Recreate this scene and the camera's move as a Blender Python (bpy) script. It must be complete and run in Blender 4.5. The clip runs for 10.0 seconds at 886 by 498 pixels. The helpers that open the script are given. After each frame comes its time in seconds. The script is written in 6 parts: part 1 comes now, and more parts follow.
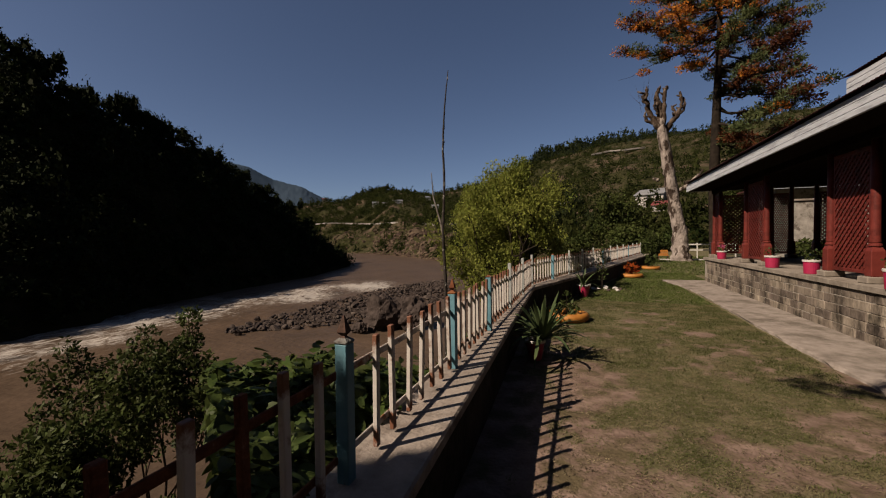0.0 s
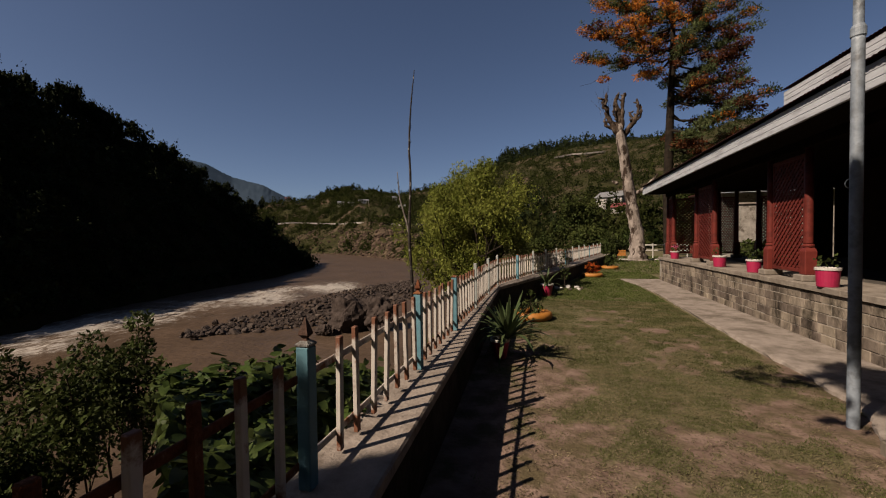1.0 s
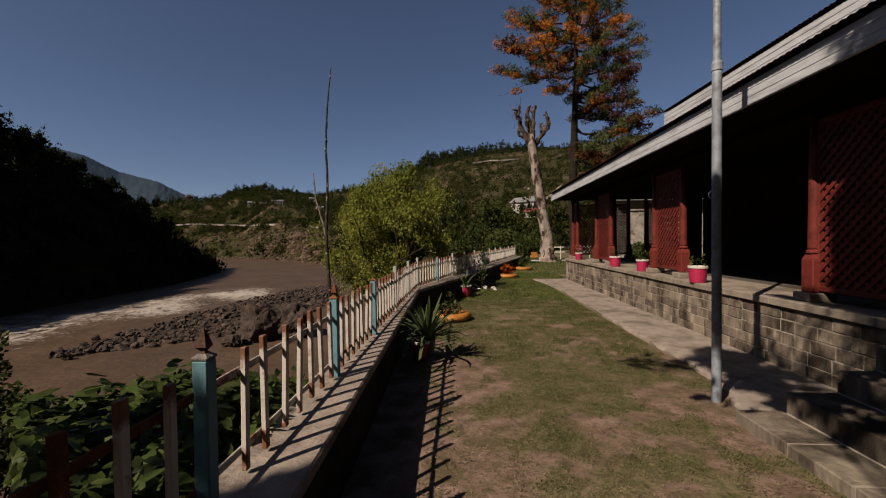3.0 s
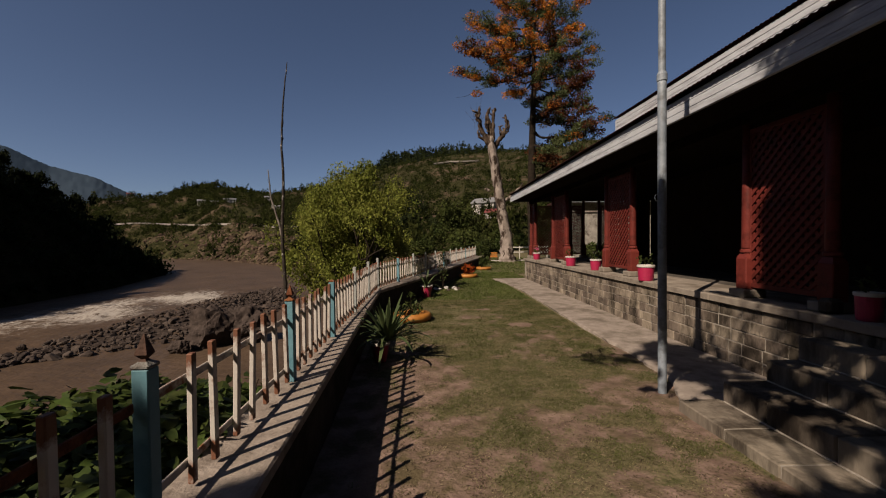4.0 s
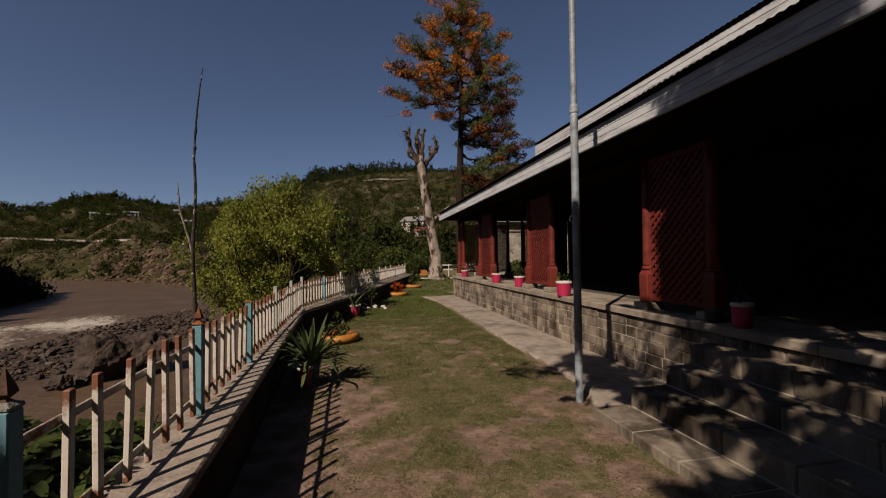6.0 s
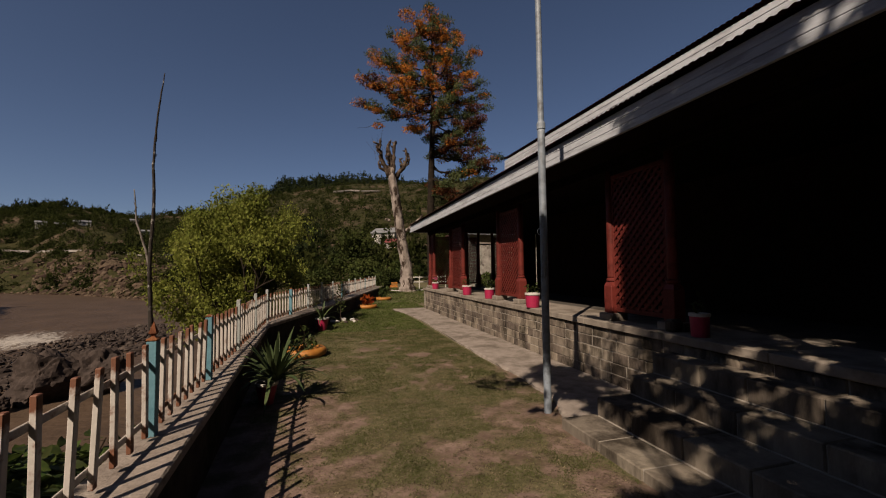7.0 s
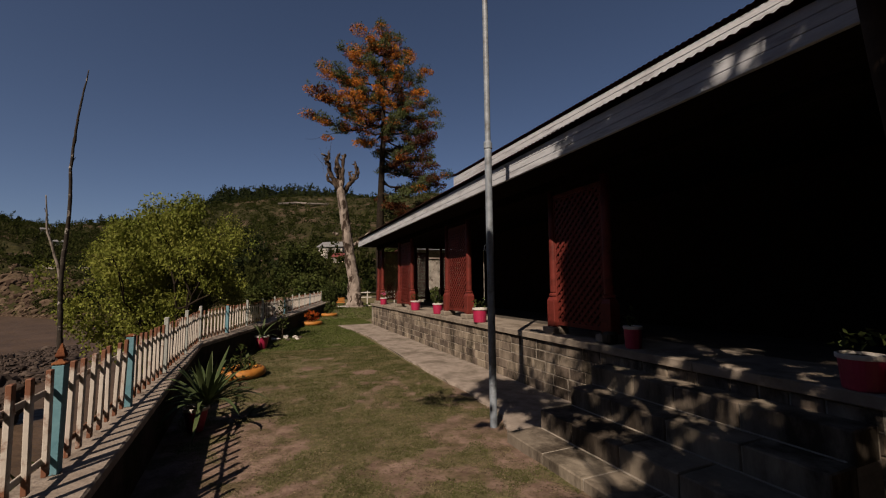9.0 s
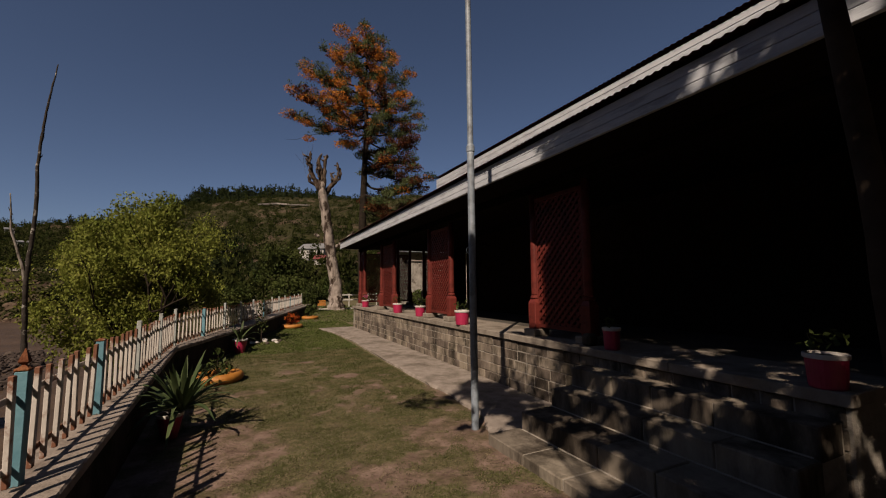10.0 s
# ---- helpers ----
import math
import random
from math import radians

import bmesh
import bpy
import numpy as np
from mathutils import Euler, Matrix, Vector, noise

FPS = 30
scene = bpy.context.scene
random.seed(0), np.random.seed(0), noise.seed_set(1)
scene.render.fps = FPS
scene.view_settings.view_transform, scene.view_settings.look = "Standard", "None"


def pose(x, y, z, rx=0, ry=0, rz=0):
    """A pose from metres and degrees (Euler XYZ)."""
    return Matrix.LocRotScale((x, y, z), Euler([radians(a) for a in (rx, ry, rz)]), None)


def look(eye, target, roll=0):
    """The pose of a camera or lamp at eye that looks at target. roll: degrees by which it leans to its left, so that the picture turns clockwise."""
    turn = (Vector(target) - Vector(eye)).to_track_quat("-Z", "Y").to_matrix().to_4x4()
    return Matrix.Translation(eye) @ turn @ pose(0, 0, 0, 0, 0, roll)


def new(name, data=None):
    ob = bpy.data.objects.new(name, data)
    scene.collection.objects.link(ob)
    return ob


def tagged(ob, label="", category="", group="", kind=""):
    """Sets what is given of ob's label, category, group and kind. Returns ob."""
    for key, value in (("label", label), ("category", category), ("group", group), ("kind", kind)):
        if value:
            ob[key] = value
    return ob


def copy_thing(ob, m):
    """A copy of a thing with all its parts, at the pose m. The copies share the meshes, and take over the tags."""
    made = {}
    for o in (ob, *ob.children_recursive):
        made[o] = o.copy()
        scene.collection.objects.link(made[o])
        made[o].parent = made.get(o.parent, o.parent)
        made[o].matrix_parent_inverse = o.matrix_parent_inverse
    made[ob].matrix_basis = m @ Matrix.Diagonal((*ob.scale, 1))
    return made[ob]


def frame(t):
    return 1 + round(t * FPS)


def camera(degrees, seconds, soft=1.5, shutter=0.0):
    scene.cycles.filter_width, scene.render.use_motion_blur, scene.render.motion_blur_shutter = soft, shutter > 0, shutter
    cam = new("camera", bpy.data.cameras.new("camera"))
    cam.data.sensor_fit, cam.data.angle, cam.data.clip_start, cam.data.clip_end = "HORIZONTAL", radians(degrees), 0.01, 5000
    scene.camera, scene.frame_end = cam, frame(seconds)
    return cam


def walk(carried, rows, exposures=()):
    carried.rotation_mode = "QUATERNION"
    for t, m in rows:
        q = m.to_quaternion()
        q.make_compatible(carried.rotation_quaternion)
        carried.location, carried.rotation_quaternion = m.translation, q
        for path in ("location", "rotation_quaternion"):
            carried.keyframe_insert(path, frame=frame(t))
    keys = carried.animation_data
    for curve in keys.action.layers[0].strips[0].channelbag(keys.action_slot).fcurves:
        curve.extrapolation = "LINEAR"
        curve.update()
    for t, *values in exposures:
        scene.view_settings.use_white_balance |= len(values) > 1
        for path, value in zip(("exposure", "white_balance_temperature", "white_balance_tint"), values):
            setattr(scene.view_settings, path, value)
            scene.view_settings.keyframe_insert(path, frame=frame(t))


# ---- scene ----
cam = camera(96.0, 10.0, soft=1.15)
PATH = [
    (0, (-0.052, -0.007, 1.65), (-0.74, 1.87, 1.597), -0.7),
    (0.5, (-0.047, -0.006, 1.65), (-0.663, 1.896, 1.598), -0.7),
    (1, (-0.042, -0.004, 1.65), (-0.572, 1.924, 1.597), -0.6),
    (1.5, (-0.036, -0.003, 1.65), (-0.481, 1.946, 1.597), -0.6),
    (2, (-0.03, -0.002, 1.65), (-0.372, 1.968, 1.6), -0.6),
    (2.5, (-0.024, -0.001, 1.65), (-0.267, 1.984, 1.605), -0.6),
    (4, (-0.005, 0.0, 1.65), (0.046, 1.999, 1.606), -0.6),
    (4.5, (0.0, 0.0, 1.65), (0.137, 1.995, 1.616), -0.6),
    (5, (0.006, -0.001, 1.65), (0.237, 1.986, 1.638), -0.7),
    (5.5, (0.011, -0.001, 1.65), (0.326, 1.974, 1.663), -0.7),
    (6, (0.016, -0.002, 1.65), (0.415, 1.957, 1.692), -0.6),
    (7.5, (0.029, -0.005, 1.65), (0.628, 1.898, 1.777), -0.6),
    (8, (0.033, -0.007, 1.65), (0.689, 1.877, 1.799), -0.6),
    (8.5, (0.037, -0.008, 1.65), (0.755, 1.851, 1.815), -0.5),
    (9, (0.04, -0.01, 1.65), (0.818, 1.825, 1.824), -0.5),
    (9.5, (0.043, -0.011, 1.65), (0.865, 1.803, 1.832), -0.5),
    (10, (0.045, -0.012, 1.65), (0.901, 1.786, 1.835), -0.5),
]
walk(cam, [(t, look(eye, target, roll)) for t, eye, target, roll in PATH], exposures=[(0, 0.60, 6550, 15), (5, 0.52, 6550, 15), (10, 0.42, 6600, 16)])

# ---- light ----
SUN_EL, SUN_ROT = radians(41.5), radians(223.6)
world = bpy.data.worlds.new("sky")
scene.world = world
world.use_nodes = True
wn = world.node_tree
sky = wn.nodes.new("ShaderNodeTexSky")
sky.sky_type = "NISHITA"
sky.sun_disc = False
sky.sun_elevation, sky.sun_rotation = SUN_EL, SUN_ROT
sky.altitude, sky.air_density, sky.dust_density, sky.ozone_density = 1200, 0.70, 2.2, 1.2
wn.links.new(sky.outputs[0], wn.nodes["Background"].inputs[0])
wn.nodes["Background"].inputs[1].default_value = 0.045
sun_data = bpy.data.lights.new("sun", "SUN")
sun_data.energy, sun_data.angle, sun_data.color = 5.0, radians(0.45), (1.0, 0.83, 0.63)
sun = new("sun", sun_data)
sun.matrix_world = look((0, 0, 30), (0.78, 0.82, 29))


# ---- materials ----
def mat(name, a, b, scale=6.0, rough=0.8, bump=0.3, bscale=None, metal=0.0, c=None, cscale=1.0, cut=(0.5, 0.62),
        island=0.0, leaf=0.0, obj=0.0, stretch=None, spec=0.5, depth=0.02):
    """Two tones by fine noise, a third in patches of a larger noise, relief, and chance by island or object."""
    m = bpy.data.materials.new(name)
    m.use_nodes = True
    t = m.node_tree
    n, link = t.nodes, t.links.new
    p = n["Principled BSDF"]
    co = n.new("ShaderNodeTexCoord").outputs["Object"] if obj <= 0 else n.new("ShaderNodeNewGeometry").outputs["Position"]
    if stretch:
        mp = n.new("ShaderNodeMapping")
        mp.inputs["Scale"].default_value = stretch
        link(co, mp.inputs[0])
        co = mp.outputs[0]
    fine = n.new("ShaderNodeTexNoise")
    fine.inputs["Scale"].default_value, fine.inputs["Detail"].default_value = scale, 7
    fine.inputs["Roughness"].default_value = 0.62
    link(co, fine.inputs["Vector"])
    ramp = n.new("ShaderNodeValToRGB")
    ramp.color_ramp.elements[0].position, ramp.color_ramp.elements[1].position = 0.32, 0.68
    ramp.color_ramp.elements[0].color, ramp.color_ramp.elements[1].color = (*a, 1), (*b, 1)
    link(fine.outputs[0], ramp.inputs[0])
    col = ramp.outputs[0]
    if c:
        big = n.new("ShaderNodeTexNoise")
        big.inputs["Scale"].default_value, big.inputs["Detail"].default_value = cscale, 6
        big.inputs["Roughness"].default_value = 0.68
        link(co, big.inputs["Vector"])
        mask = n.new("ShaderNodeValToRGB")
        mask.color_ramp.elements[0].position, mask.color_ramp.elements[1].position = cut
        link(big.outputs[0], mask.inputs[0])
        mx = n.new("ShaderNodeMix")
        mx.data_type = "RGBA"
        link(mask.outputs[0], mx.inputs[0])
        link(col, mx.inputs[6])
        mx.inputs[7].default_value = (*c, 1)
        col = mx.outputs[2]
    if island or obj:
        hs = n.new("ShaderNodeHueSaturation")
        rnd = n.new("ShaderNodeNewGeometry").outputs["Random Per Island"] if island else n.new("ShaderNodeObjectInfo").outputs["Random"]
        mr = n.new("ShaderNodeMapRange")
        amount = island or obj
        mr.inputs[3].default_value, mr.inputs[4].default_value = 1 - amount, 1 + amount
        link(rnd, mr.inputs[0])
        link(mr.outputs[0], hs.inputs["Value"])
        mh = n.new("ShaderNodeMapRange")
        mh.inputs[3].default_value, mh.inputs[4].default_value = 0.5 - 0.03 * amount, 0.5 + 0.03 * amount
        link(rnd, mh.inputs[0])
        link(mh.outputs[0], hs.inputs["Hue"])
        link(col, hs.inputs["Color"])
        col = hs.outputs[0]
    link(col, p.inputs["Base Color"])
    p.inputs["Roughness"].default_value, p.inputs["Metallic"].default_value = rough, metal
    p.inputs["Specular IOR Level"].default_value = spec
    if bump:
        bn = n.new("ShaderNodeTexNoise")
        bn.inputs["Scale"].default_value, bn.inputs["Detail"].default_value = bscale or scale * 3, 6
        link(co, bn.inputs["Vector"])
        bp = n.new("ShaderNodeBump")
        bp.inputs["Strength"].default_value, bp.inputs["Distance"].default_value = bump, depth
        link(bn.outputs[0], bp.inputs["Height"])
        link(bp.outputs[0], p.inputs["Normal"])
    if leaf:
        tr = n.new("ShaderNodeBsdfTranslucent")
        link(col, tr.inputs[0])
        ms = n.new("ShaderNodeMixShader")
        ms.inputs[0].default_value = leaf
        link(p.outputs[0], ms.inputs[1])
        link(tr.outputs[0], ms.inputs[2])
        link(ms.outputs[0], n["Material Output"].inputs[0])
    return m


M_EARTH = mat("lawn_earth", (0.0900, 0.0610, 0.0490), (0.1850, 0.1340, 0.1100), 5, 0.95, 0.8, 30, c=(0.0720, 0.0580, 0.0340), cscale=2.4, cut=(0.47, 0.60), spec=0.1)
M_BANK = mat("bank_soil", (0.05062, 0.03656, 0.0225), (0.09576, 0.07311, 0.0478), 3, 0.95, 0.6, 8, c=(0.0225, 0.02812, 0.01125), cscale=0.5, spec=0.1)
M_GRASS = mat("grass", (0.060, 0.070, 0.024), (0.105, 0.106, 0.044), 2.2, 0.7, 0, c=(0.175, 0.150, 0.092), cscale=2.2, cut=(0.48, 0.66), island=0.2, leaf=0.4, spec=0.05)
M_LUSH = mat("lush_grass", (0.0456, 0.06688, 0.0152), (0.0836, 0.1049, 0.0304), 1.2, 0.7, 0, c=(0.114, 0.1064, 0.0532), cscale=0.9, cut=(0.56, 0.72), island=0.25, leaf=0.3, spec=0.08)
M_CONC = mat("concrete", (0.153, 0.133, 0.117), (0.246, 0.217, 0.194), 6, 0.9, 0.5, 45, c=(0.09424, 0.08056, 0.06551), cscale=1.6, cut=(0.47, 0.66), spec=0.15)
M_COPING = mat("coping_concrete", (0.145, 0.123, 0.106), (0.245, 0.215, 0.190), 6, 0.9, 0.5, 40, c=(0.070, 0.056, 0.046), cscale=2.4, cut=(0.50, 0.66), spec=0.15)
# Near-black stone: the parapet's shade is put into the colour.
M_WALL = mat("shade_dark_stone", (0.01976, 0.01748, 0.01444), (0.04408, 0.038, 0.03192), 5, 0.95, 0.5, 25, c=(0.01444, 0.01596, 0.01064), cscale=1.5, spec=0.05)
M_BLOCK = mat("plinth_block", (0.080, 0.066, 0.053), (0.200, 0.169, 0.139), 5, 0.92, 0.8, 26, c=(0.0301, 0.02508, 0.01923), cscale=2.6, cut=(0.47, 0.62), obj=0.38, stretch=(1, 1, 0.5), spec=0.15)
M_MORTAR = mat("mortar", (0.1915, 0.174, 0.152), (0.2531, 0.2364, 0.2082), 12, 0.95, 0.5, spec=0.1)
M_CAP = mat("deck_stone", (0.1512, 0.1322, 0.1125), (0.2265, 0.2014, 0.1733), 5, 0.9, 0.3, 30, c=(0.1072, 0.0912, 0.07433), cscale=1.2, spec=0.15)
# Inner floor darkened below the deck stone: veranda shade put into colour.
M_SHADEFLOOR = mat("shade_toned_cement", (0.0456, 0.04104, 0.03648), (0.0798, 0.0722, 0.06384), 5, 0.8, 0.3, 30, c=(0.0342, 0.0304, 0.0266), cscale=1.2, spec=0.15)
M_STEP = mat("step_stone", (0.09576, 0.08208, 0.06635), (0.174, 0.152, 0.1246), 5, 0.9, 0.6, 26, c=(0.03093, 0.02531, 0.01968), cscale=1.8, cut=(0.45, 0.62), obj=0.22, stretch=(1, 1, 0.35), spec=0.15)
M_RED = mat("red_paint", (0.08664, 0.0155, 0.01216), (0.1269, 0.02424, 0.01923), 9, 0.5, 0.15, 40, c=(0.05875, 0.01178, 0.009272), cscale=3.0, spec=0.2)
M_WHITE = mat("picket_paint", (0.3222, 0.2911, 0.2599), (0.4081, 0.3838, 0.3526), 14, 0.7, 0.3, 60, c=(0.149, 0.05259, 0.02166), cscale=5.5, cut=(0.54, 0.64), obj=0.1, spec=0.2)
M_RUST = mat("rust", (0.07311, 0.02531, 0.01239), (0.1573, 0.06186, 0.02812), 18, 0.9, 0.5, 80, c=(0.2364, 0.2022, 0.174), cscale=9, cut=(0.56, 0.66), obj=0.15, spec=0.15)
M_BLUE = mat("blue_paint", (0.0646, 0.1596, 0.2052), (0.1064, 0.2204, 0.2698), 8, 0.6, 0.12, 50, c=(0.08208, 0.03283, 0.01915), cscale=5.0, cut=(0.60, 0.67), spec=0.25)
M_PALE = mat("pale_post_paint", (0.2022, 0.2364, 0.2417), (0.2926, 0.3093, 0.2979), 8, 0.65, 0.3, 50, c=(0.1125, 0.05624, 0.03374), cscale=5, cut=(0.56, 0.66))
M_IRON = mat("dark_iron", (0.02812, 0.01801, 0.01406), (0.07311, 0.03656, 0.02531), 14, 0.8, 0.4, 60, spec=0.2)
M_STEEL = mat("galvanised_steel", (0.1216, 0.1482, 0.1824), (0.1976, 0.2356, 0.2812), 12, 0.55, 0.2, 40, c=(0.0836, 0.095, 0.1102), cscale=5, cut=(0.5, 0.66))
M_FASCIA = mat("white_board", (0.3192, 0.3458, 0.3876), (0.3952, 0.4256, 0.4712), 6, 0.7, 0.2, 40, c=(0.2508, 0.266, 0.2964), cscale=2.5, stretch=(4, 0.6, 4), spec=0.2)
M_SHEET = mat("roof_sheet", (0.0342, 0.01216, 0.01064), (0.0646, 0.0228, 0.01976), 4, 0.6, 0.2, 20, metal=0.2, spec=0.2)
# Near-black soffit and plaster: the veranda's shade is put into their colour.
M_SHADESOFFIT = mat("shaded_soffit", (0.008968, 0.006764, 0.005624), (0.01687, 0.01292, 0.01011), 5, 0.8, 0.2, stretch=(8, 1, 1), spec=0)
M_SHADEPLASTER = mat("shaded_plaster", (0.01687, 0.01125, 0.008968), (0.02812, 0.01915, 0.0152), 4, 0.9, 0.3, 30, spec=0)
M_STONEW = mat("rough_stone", (0.1687, 0.1573, 0.1406), (0.2812, 0.2645, 0.2417), 4, 0.95, 0.8, 14, c=(0.09576, 0.08436, 0.07311), cscale=2.5, spec=0.1)
M_PINK = mat("pink_paint", (0.2364, 0.007296, 0.04218), (0.2926, 0.01239, 0.05624), 8, 0.5, 0.1, 40, c=(0.1854, 0.006764, 0.03374), cscale=5)
M_RIM = mat("white_rim", (0.3488, 0.3374, 0.3207), (0.4165, 0.4051, 0.3884), 12, 0.6, 0.1)
M_ORANGE = mat("orange_paint", (0.2478, 0.09272, 0.01011), (0.326, 0.1376, 0.01968), 9, 0.6, 0.25, 40, c=(0.1459, 0.05624, 0.01687), cscale=6, cut=(0.56, 0.7))
M_SOIL = mat("pot_soil", (0.02812, 0.01968, 0.01406), (0.05624, 0.03937, 0.02812), 20, 0.95, 0.6, spec=0.05)
M_AGAVE = mat("agave_leaf", (0.02531, 0.04385, 0.01801), (0.05905, 0.07592, 0.0326), 6, 0.5, 0.1, island=0.2, leaf=0.1, spec=0.08)
M_VINE = mat("vine_leaf", (0.016, 0.029, 0.007), (0.054, 0.073, 0.017), 9, 0.55, 0.1, leaf=0.25, island=0.5, spec=0.12)
M_BUSH = mat("bush_leaf", (0.01672, 0.02736, 0.0076), (0.0532, 0.06536, 0.01976), 3, 0.55, 0, island=0.4, leaf=0.22, spec=0.08)
M_WILLOW = mat("willow_leaf", (0.074, 0.094, 0.016), (0.190, 0.208, 0.044), 0.8, 0.6, 0, island=0.42, leaf=0.3, spec=0.08)
M_OAK = mat("tree_leaf", (0.01801, 0.0304, 0.007904), (0.05624, 0.06635, 0.01801), 0.45, 0.7, 0, island=0.4, leaf=0.25, spec=0.08)
M_SILK = mat("silky_leaf", (0.0304, 0.0456, 0.0152), (0.0874, 0.1026, 0.0418), 0.6, 0.6, 0, island=0.4, leaf=0.3, spec=0.1)
M_BLOOM = mat("orange_blossom", (0.2766, 0.0857, 0.0137), (0.4644, 0.1733, 0.0274), 0.5, 0.7, 0, island=0.35, leaf=0.3, spec=0.08)
M_RUSSET = mat("russet_leaf", (0.0478, 0.01573, 0.007904), (0.09576, 0.03488, 0.01459), 0.5, 0.7, 0, island=0.4, leaf=0.2, spec=0.08)
M_TRUNK = mat("dark_bark", (0.00912, 0.0076, 0.00608), (0.02584, 0.02052, 0.01596), 3, 0.95, 0.7, 9, spec=0.05)
M_LIMB = mat("weathered_limb", (0.01687, 0.01178, 0.008968), (0.05624, 0.04051, 0.0304), 2.6, 0.95, 0.9, 7, c=(0.1072, 0.08436, 0.06749), cscale=2.2, cut=(0.50, 0.60), depth=0.06, spec=0.1)
M_BARK = mat("bark", (0.02052, 0.01505, 0.01094), (0.0513, 0.0383, 0.02873), 4, 0.95, 0.6, 12, spec=0.1)
M_DEAD = mat("dead_wood", (0.1444, 0.1216, 0.1079), (0.2888, 0.2546, 0.2318), 2.2, 0.9, 1.0, 6, c=(0.0342, 0.02432, 0.019), cscale=1.3, cut=(0.50, 0.57), stretch=(1.6, 1.6, 0.7), depth=0.12, spec=0.1)
M_DEADWOOD = mat("bleached_wood", (0.0988, 0.0874, 0.076), (0.1976, 0.1824, 0.1672), 9, 0.9, 0.4, 24, c=(0.038, 0.0304, 0.02584), cscale=7, spec=0.1)
M_STICK = mat("grey_wood", (0.01368, 0.0114, 0.00988), (0.038, 0.03344, 0.0304), 9, 0.9, 0.5, 20, c=(0.228, 0.2204, 0.2128), cscale=11, cut=(0.58, 0.64), spec=0.1)
M_ROCK = mat("river_rock", (0.02364, 0.01801, 0.01573), (0.05905, 0.04613, 0.04051), 1.5, 0.9, 0.6, 6, island=0.4, spec=0.15)
M_GRAVEL = mat("gravel", (0.01915, 0.01459, 0.01178), (0.04218, 0.03146, 0.02584), 2.5, 0.9, 0.8, 6, spec=0.1)
M_HILL = mat("hill_ground", (0.012, 0.014, 0.005), (0.040, 0.037, 0.016), 0.30, 0.95, 0.8, 0.9, c=(0.072, 0.053, 0.037), cscale=0.03, cut=(0.52, 0.62), depth=1.0, spec=0.05)
# Hill's shade put into the floor and leaf colour; dark trees share the leaf.
M_SHADEGROUND = mat("shaded_floor", (0.0076, 0.00836, 0.0038), (0.02128, 0.01824, 0.00912), 0.3, 0.95, 0.6, 0.5, depth=1.0, spec=0)
M_DARKLEAF = mat("dark_shaded_leaf", (0.00646, 0.01102, 0.0038), (0.01672, 0.0228, 0.0076), 0.02, 0.9, 0, island=0.4, leaf=0.1, spec=0.08)
M_WOODS = mat("woods_leaf", (0.00836, 0.01444, 0.0038), (0.038, 0.04408, 0.01216), 0.11, 0.9, 0, island=0.2, leaf=0.35, spec=0.05)
M_RIDGE = mat("ridge_woods", (0.00684, 0.00988, 0.00836), (0.0152, 0.019, 0.0152), 0.05, 1.0, 0.8, 0.12, depth=3.0, spec=0)
# Distance haze is put into this slope's blue base colour.
M_HAZE = mat("haze_blue_slope", (0.031, 0.048, 0.070), (0.040, 0.059, 0.083), 0.006, 1.0, 0, c=(0.028, 0.044, 0.065), cscale=0.0025, spec=0)
M_HOUSE = mat("whitewash", (0.2364, 0.2303, 0.2196), (0.326, 0.3146, 0.2979), 0.5, 0.9, 0)
M_DARK = mat("dark_opening", (0.0152, 0.0152, 0.01672), (0.0266, 0.0266, 0.0266), 2, 0.4, 0)
M_TIN = mat("tin_roof", (0.1353, 0.1406, 0.1459), (0.2022, 0.2082, 0.2136), 0.6, 0.5, 0, metal=0.2)
M_REDROOF = mat("red_roof", (0.095, 0.020, 0.020), (0.140, 0.034, 0.032), 0.6, 0.6, 0)
M_ZINC = mat("weathered_cap", (0.085, 0.088, 0.088), (0.190, 0.190, 0.180), 14, 0.8, 0.5, 60, c=(0.050, 0.030, 0.022), cscale=9, cut=(0.52, 0.62), spec=0.2)
M_STRAW = mat("dry_straw", (0.038, 0.032, 0.018), (0.170, 0.135, 0.088), 8, 0.8, 0, island=0.6, spec=0.05)
M_SCARP = mat("scarp_rock", (0.034, 0.024, 0.017), (0.088, 0.064, 0.047), 0.5, 0.95, 0.8, 1.5, island=0.5, spec=0.05)
M_ROAD = mat("road_wall", (0.152, 0.1376, 0.1208), (0.225, 0.2082, 0.1854), 0.1, 0.9, 0)
M_FLOWER = mat("pink_flower", (0.3374, 0.05624, 0.1353), (0.4218, 0.1125, 0.2022), 6, 0.6, 0, island=0.2, leaf=0.2, spec=0.08)
M_REDLEAF = mat("croton_leaf", (0.1672, 0.02128, 0.0076), (0.2584, 0.0646, 0.00912), 6, 0.6, 0, island=0.3, leaf=0.2, spec=0.08)


